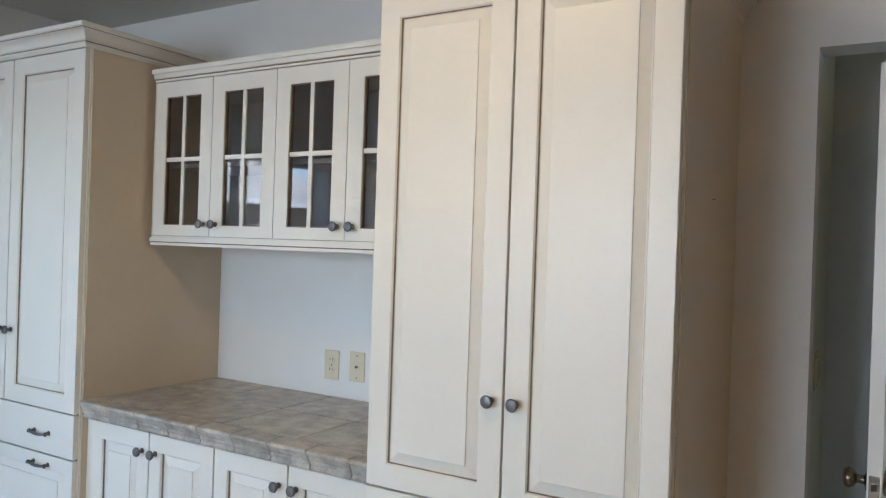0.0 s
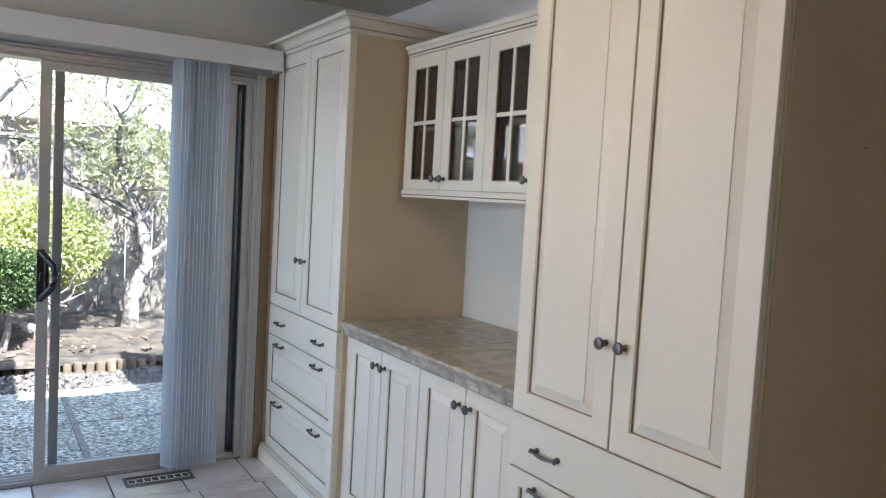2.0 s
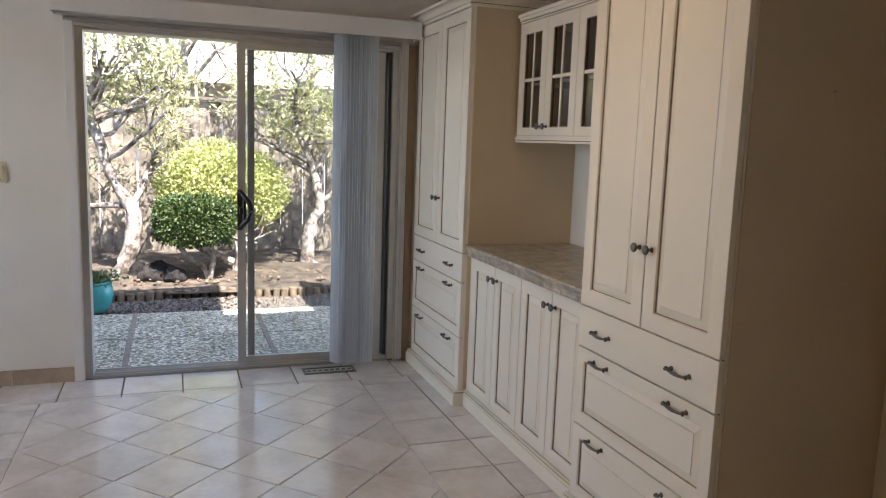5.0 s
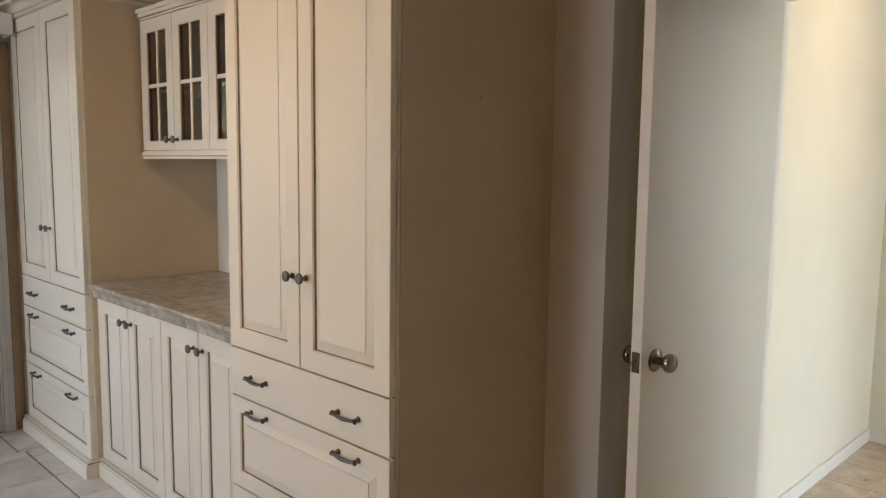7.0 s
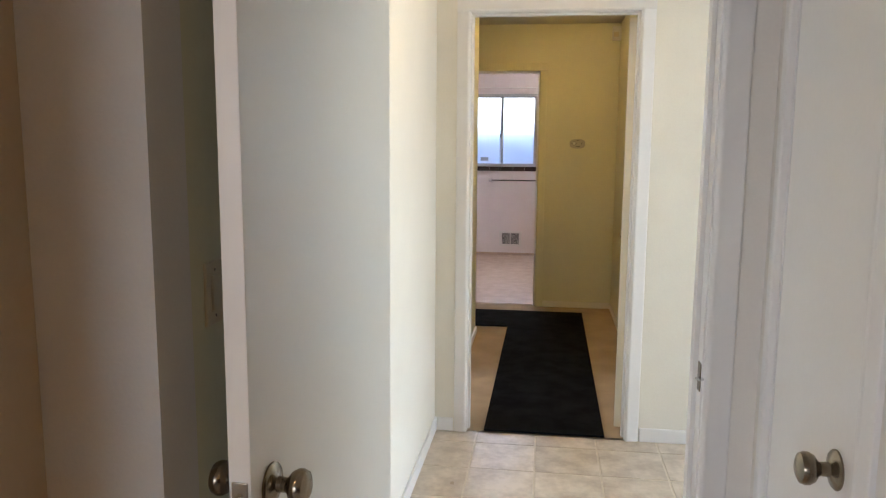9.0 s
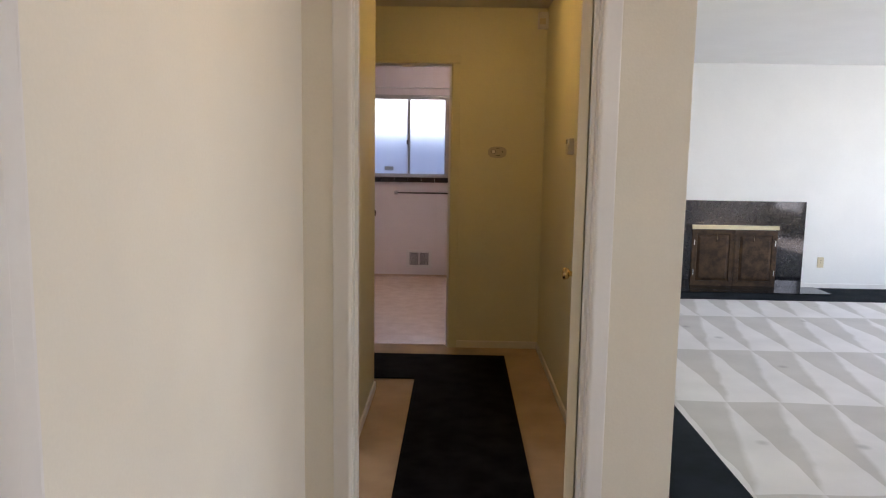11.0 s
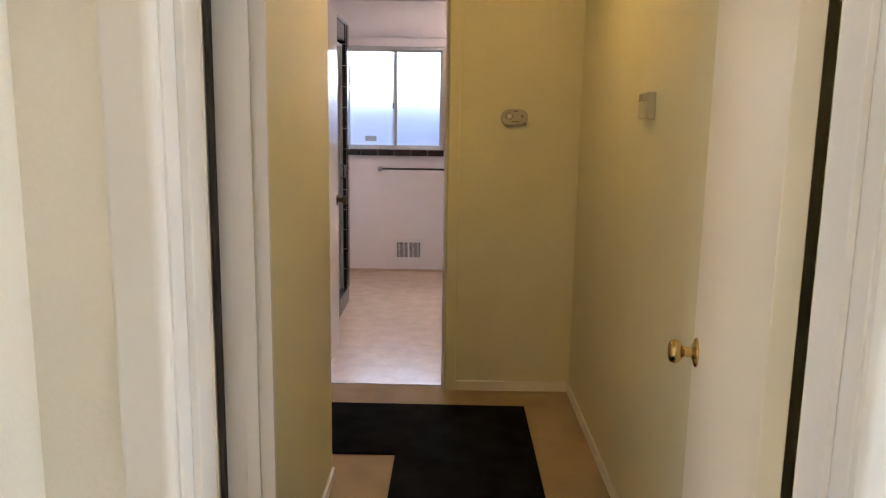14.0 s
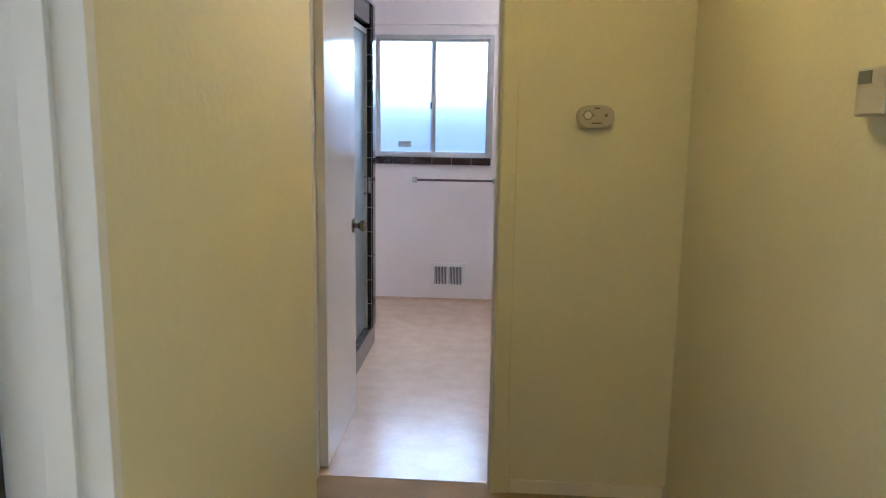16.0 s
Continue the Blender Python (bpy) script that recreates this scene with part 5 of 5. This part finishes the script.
def grow(bm, start, way, length, radius, depth, r, tips, bend=0.35, lift=0.1):
    """A limb that bends on its way and splits into thinner ones."""
    pts, rad, p, d = [Vector(start)], [radius], Vector(start), Vector(way).normalized()
    n = 6
    for i in range(n):
        d = (d + Vector((r.gauss(0, bend), r.gauss(0, bend), r.gauss(lift, bend))) * 0.55).normalized()
        p = p + d * length / n
        pts.append(p.copy())
        rad.append(radius * (1 - 0.45 * (i + 1) / n))
    tube(bm, pts, rad, 7 if radius > 0.02 else 5)
    if depth == 0:
        tips += [pts[-1], pts[-2], pts[-3]]
        return
    if depth == 1:
        tips.append(pts[-1])
    for k in range(3 if depth > 1 else 4):
        i = r.randint(3, n)
        side = Vector((r.gauss(0, 1), r.gauss(0, 1), r.gauss(0.35, 0.6))).normalized()
        grow(bm, pts[i], (d * 0.6 + side).normalized(), length * r.uniform(0.55, 0.8), rad[i] * 0.68, depth - 1, r, tips, bend, lift)


def tree(x, y, z, path, radii, seed, label, leaf_n, depth=2, limb=0.75):
    root = thing("garden_tree", x, y, z, 0, label, "tree")
    r = random.Random(seed)
    bm = bmesh.new()
    pts = []
    for a, b in zip(path, path[1:]):
        for i in range(5):
            q = Vector(a).lerp(Vector(b), i / 5)
            pts.append(q + Vector((r.gauss(0, 0.012), r.gauss(0, 0.012), 0)))
    pts.append(Vector(path[-1]))
    rad = [radii[0] + (radii[1] - radii[0]) * (i / (len(pts) - 1)) ** 0.8 + r.gauss(0, 0.004) for i in range(len(pts))]
    rad[0] *= 1.5
    tube(bm, pts, rad, 10)
    part("trunk", bm, M_BARK, root, smooth=True)
    tips, bm = [], bmesh.new()
    for k in range(12):
        i = r.randint(int(len(pts) * 0.42), len(pts) - 1)
        a = k * 2.4 + r.uniform(-0.4, 0.4)
        grow(bm, pts[i], Vector((math.cos(a), math.sin(a), r.uniform(0.2, 0.9))), limb * r.uniform(0.8, 1.3), rad[i] * 0.55, depth, r, tips)
    part("bough", bm, M_BARK, root, smooth=True)

    def spot(q):
        t = tips[q.randrange(len(tips))]
        o = Vector((q.gauss(0, 1), q.gauss(0, 1), q.gauss(0, 1))).normalized()
        return t + o * abs(q.gauss(0, 0.10)), o
    leaves(leaf_n, spot, 0.062, M_LEAF_TREE, "crown", root, seed + 1, "loose yellow-green leaves", 0.32)
    return root


tree(-6.95, -0.05, -0.05, [(0, 0, 0), (0.05, 0.12, 0.35), (0.0, 0.16, 0.68), (-0.1, -0.10, 1.1), (-0.1, -0.25, 1.7), (0.1, -0.1, 2.3)], (0.105, 0.035), 21,
     "crooked pale-barked tree with loose yellow-green leaves", 7500)
tree(-7.3, 1.95, -0.02, [(0, 0, 0), (0.05, -0.02, 0.35), (0.0, 0.14, 0.75), (0.0, 0.02, 1.2), (-0.05, -0.15, 1.7), (0.1, 0.1, 2.3)], (0.085, 0.03), 34,
     "crooked pale-barked tree spreading over the fence", 8500)
tree(-9.4, 0.6, -0.1, [(0, 0, 0), (0, 0, 1.2), (0.1, 0.05, 2.2), (0.2, 0.0, 3.0)], (0.10, 0.04), 55, "leafy tree standing behind the fence", 5000, 2, 1.1)
tree(-9.6, 3.2, -0.1, [(0, 0, 0), (0, 0, 1.2), (0.1, 0.05, 2.2), (0.2, 0.0, 3.0)], (0.10, 0.04), 77, "leafy tree standing behind the fence", 4000, 2, 1.1)
tree(-9.3, -2.0, -0.1, [(0, 0, 0), (0, 0, 1.2), (0.1, 0.05, 2.2), (0.2, 0.0, 3.0)], (0.10, 0.04), 91, "leafy tree standing behind the fence", 4000, 2, 1.1)

bush = thing("clipped_shrub", -7.0, 0.9, 0.0, 0, "clipped round green shrub on a twisted stem", "shrub")
bm, tips, r = bmesh.new(), [], random.Random(3)
tube(bm, [(0.05, 0.22, -0.06), (0.02, 0.18, 0.10), (0.0, -0.05, 0.2), (0.0, -0.25, 0.32), (0, -0.35, 0.5)], [0.055, 0.05, 0.04, 0.035, 0.025], 8)
tube(bm, [(0.05, 0.22, 0.02), (0.08, 0.25, 0.2), (0.05, 0.2, 0.45), (0, 0.25, 0.7)], [0.05, 0.045, 0.035, 0.02], 8)
for k in range(8):
    a = k * 0.8
    grow(bm, (0, 0.1 * math.sin(a), 0.36), (math.cos(a), math.sin(a), 0.4), 0.4, 0.02, 1, r, tips)
part("stem", bm, M_BARK, bush, smooth=True)


def in_bush(q):
    lobe = q.choice(((-0.15, 0.02, 0.95, 0.55, 0.46), (-0.2, 0.32, 0.86, 0.46, 0.44), (-0.25, -0.15, 0.88, 0.46, 0.36)))
    o = Vector((q.gauss(0, 1), q.gauss(0, 1), q.gauss(0, 1))).normalized()
    f = q.uniform(0.70, 1.03) + 0.16 * noise.noise(o * 2.6) + 0.09 * noise.noise(o * 7)
    return Vector((lobe[0] + o.x * lobe[3] * 0.8 * f, lobe[1] + o.y * lobe[3] * f, lobe[2] + o.z * lobe[4] * f)), o


leaves(24000, in_bush, 0.040, M_LEAF_SUN, "foliage", bush, 8, "dense yellow-green leaves, paled for the sun on them", 0.55)
# the lower tier's shade is put into its leaf colour
M_LEAF_SHADE = island_varied("shaded_boxwood_leaf", (0.012, 0.030, 0.006), (0.075, 0.115, 0.025), 0.5, 0.15)
low = thing("clipped_shrub", -6.62, 0.66, 0.0, 0, "low green clipped shrub before the larger one, coloured dark for shade", "shrub")
bm, r = bmesh.new(), random.Random(6)
tube(bm, [(0.0, 0.16, -0.06), (0.0, 0.10, 0.12), (0.02, -0.04, 0.22), (0.0, -0.16, 0.36), (0, -0.2, 0.5)], [0.035, 0.032, 0.028, 0.022, 0.015], 8)
tube(bm, [(0.0, 0.16, 0.0), (0.03, 0.2, 0.2), (0.0, 0.15, 0.5)], [0.032, 0.026, 0.015], 8)
part("stem", bm, M_BARK, low, smooth=True)


def in_low(q):
    o = Vector((q.gauss(0, 1), q.gauss(0, 1), q.gauss(0, 1))).normalized()
    f = q.uniform(0.7, 1.03) + 0.08 * noise.noise(o * 4)
    k = 1.0 / max(abs(o.x), abs(o.y), abs(o.z)) ** 0.55
    return Vector((o.x * 0.30 * f * k, 0.02 + o.y * 0.40 * f * k, 0.60 + o.z * 0.25 * f * k)), o


leaves(17000, in_low, 0.032, M_LEAF_SHADE, "foliage", low, 18, "dense green leaves, darkened for the shade on them", 0.55)

pot = thing("planter_pot", -5.62, -0.20, GZ, 0, "turquoise glazed round planter with a trailing plant", "planter")
bm = lathe(bmesh.new(), [(0.10, 0), (0.115, 0.01), (0.16, 0.08), (0.178, 0.16), (0.165, 0.235), (0.155, 0.25), (0.168, 0.265), (0.165, 0.278), (0.148, 0.278), (0.145, 0.22)], Matrix(), 32)
part("pot", bm, M_POT, pot, smooth=True)
part("soil", lathe(bmesh.new(), [(0.144, 0.21), (0.144, 0.235)], Matrix(), 24), M_SOIL, pot)


def in_pot(q):
    a, d = q.uniform(0, 6.28), abs(q.gauss(0, 0.09))
    o = Vector((math.cos(a), math.sin(a), 0.8)).normalized()
    return Vector((d * 1.3 * math.cos(a), d * 1.3 * math.sin(a), 0.25 + q.uniform(0, 0.09))), o


leaves(900, in_pot, 0.04, M_LEAF_POT, "plant", pot, 5, "grey-green trailing plant", 0.5)


def rock(x, y, z, sx, sy, sz, seed, mat, label):
    bm = bmesh.new()
    bmesh.ops.create_icosphere(bm, subdivisions=3, radius=1)
    for v in bm.verts:
        f = 1 + 0.35 * noise.noise(v.co * 1.6 + Vector((seed, 0, 0))) + 0.14 * noise.noise(v.co * 5 + Vector((0, seed, 0)))
        v.co = Vector((v.co.x * sx, v.co.y * sy, v.co.z * sz)) * f
    ob = tagged(new("garden_rock", mesh_of(bm, mat, True)), label, "rock")
    ob.matrix_basis = pose(x, y, z, 0, 0, seed * 40)


rock(-6.75, 0.30, 0.03, 0.14, 0.20, 0.12, 1, M_ROCK, "dark lava rock in the planting bed")
rock(-6.65, 0.48, 0.02, 0.11, 0.16, 0.10, 2, M_ROCK, "dark lava rock in the planting bed")
rock(-6.9, 0.10, 0.03, 0.12, 0.12, 0.12, 3, M_ROCK, "dark lava rock in the planting bed")
rock(-6.5, 2.25, 0.03, 0.16, 0.16, 0.15, 4, M_ROCK2, "rounded grey rock in the planting bed")
rock(-6.7, 2.5, 0.05, 0.18, 0.2, 0.2, 6, M_ROCK2, "rounded grey rock in the planting bed")
tagged(new("leaf_litter", pebbles(700, -8.3, -6.25, -2.0, 3.5, 0.0, 0.010, 0.028, M_LITTER)), "dry leaves and chips on the soil", "leaf litter", kind="stuff")
solid("wall_bath_neighbour", boxes((-2.5, 13.6, -0.2, 3.0, 13.7, 1.72), (-3, 11.48, -0.25, 3, 13.7, -0.2)), material("blue_grey_fence", (0.16, 0.20, 0.26), 0.8, 0.1, 6, 0.03), "blue-grey fence outside the bathroom window", "fence")

# ---- floor tiles ----
def clip(poly, axis, limit, keep_less):
    out = []
    for i, p in enumerate(poly):
        q = poly[(i + 1) % len(poly)]
        a, b = (p[axis] <= limit) == keep_less or p[axis] == limit, (q[axis] <= limit) == keep_less or q[axis] == limit
        if a:
            out.append(p)
        if a != b:
            t = (limit - p[axis]) / (q[axis] - p[axis])
            out.append((p[0] + t * (q[0] - p[0]), p[1] + t * (q[1] - p[1])))
    return out


def tile_piece(parent, poly, cx, cy, mat, gap=0.0040, top=0.0):
    """One tile with a small arris, from its outline round (cx, cy)."""
    n = len(poly)
    area = sum(poly[i][0] * poly[(i + 1) % n][1] - poly[(i + 1) % n][0] * poly[i][1] for i in range(n)) / 2
    if n < 3 or abs(area) < 0.0012:
        return None
    if area < 0:
        poly = poly[::-1]

    def inset(d):
        res = []
        for i in range(n):
            p0, p1, p2 = Vector(poly[i - 1]), Vector(poly[i]), Vector(poly[(i + 1) % n])
            e0, e1 = (p1 - p0), (p2 - p1)
            if e0.length < 1e-5 or e1.length < 1e-5:
                res.append(p1)
                continue
            n0, n1 = Vector((-e0.y, e0.x)).normalized(), Vector((-e1.y, e1.x)).normalized()
            b = n0 + n1
            res.append(p1 + b * (d / max(0.25, b.dot(n0))))
        return res
    bm = bmesh.new()
    rings = [[bm.verts.new((p.x - cx, p.y - cy, z)) for p in inset(d)] for d, z in ((gap, -0.008), (gap, -0.0018), (gap + 0.0018, 0.0))]
    for a, b in zip(rings, rings[1:]):
        for i in range(n):
            bm.faces.new((a[i], a[(i + 1) % n], b[(i + 1) % n], b[i]))
    bm.faces.new(rings[-1])
    return put("tile", mesh_of(bm, mat), parent, pose(cx, cy, top))


DIAG = 0.440
FX0, FX1, FY0, FY1 = -2.996, 2.284, -0.22, 1.54
shared = None
for i in range(-14, 30):
    for j in range(-14, 30):
        cx, cy = -2.556 + (i - j) * DIAG / 2, 1.54 - (i + j) * DIAG / 2
        full = FX0 + DIAG / 2 - 1e-3 < cx < FX1 - DIAG / 2 and FY0 + DIAG / 2 - 1e-3 < cy < FY1 - DIAG / 2 + 1e-3
        if full and shared is not None:
            put("tile", shared, floor, pose(cx, cy, 0))
            continue
        h = DIAG / 2
        poly = [(cx - h, cy), (cx, cy - h), (cx + h, cy), (cx, cy + h)]
        for axis, lim, less in ((0, FX0, False), (0, FX1, True), (1, FY0, False), (1, FY1, True)):
            poly = clip(poly, axis, lim, less) if len(poly) >= 3 else poly
        if len(poly) < 3 or max(p[0] for p in poly) - min(p[0] for p in poly) < 0.03:
            continue
        ob = tile_piece(floor, poly, cx, cy, M_TILE)
        if full and ob:
            shared = ob.data


def straight_tiles(parent, x0, x1, y0, y1, ox, oy, s, mat=None):
    """Square tiles on a grid of pitch s through (ox, oy), cut to the rectangle."""
    cache = {}
    for i in range(math.floor((x0 - ox) / s), math.ceil((x1 - ox) / s)):
        for j in range(math.floor((y0 - oy) / s), math.ceil((y1 - oy) / s)):
            a0, a1 = max(x0, ox + i * s), min(x1, ox + (i + 1) * s)
            b0, b1 = max(y0, oy + j * s), min(y1, oy + (j + 1) * s)
            if a1 - a0 < 0.02 or b1 - b0 < 0.02:
                continue
            key = (round(a1 - a0, 3), round(b1 - b0, 3))
            cx, cy = (a0 + a1) / 2, (b0 + b1) / 2
            if key in cache:
                put("tile", cache[key], parent, pose(cx, cy, 0))
            else:
                ob = tile_piece(parent, [(a0, b0), (a1, b0), (a1, b1), (a0, b1)], cx, cy, mat or M_TILE)
                if ob:
                    cache[key] = ob.data


straight_tiles(floor, -3.37, FX0, -1.6, 2.1, -3.37, 0.185, 0.3285)
straight_tiles(floor, FX0, 1.0, FY1, 2.1, -2.89, 1.54, 0.316)
straight_tiles(floor, FX0, 0.2, -1.25, FY0, -2.89, -0.22, 0.316)
straight_tiles(floor, -0.14, 0.95, 2.1, 3.37, 0.17, 5.07, 0.292, M_TILE2)
straight_tiles(floor_entry, -0.05, 2.2, 3.37, 5.24, 0.17, 5.07, 0.292, M_TILE2)
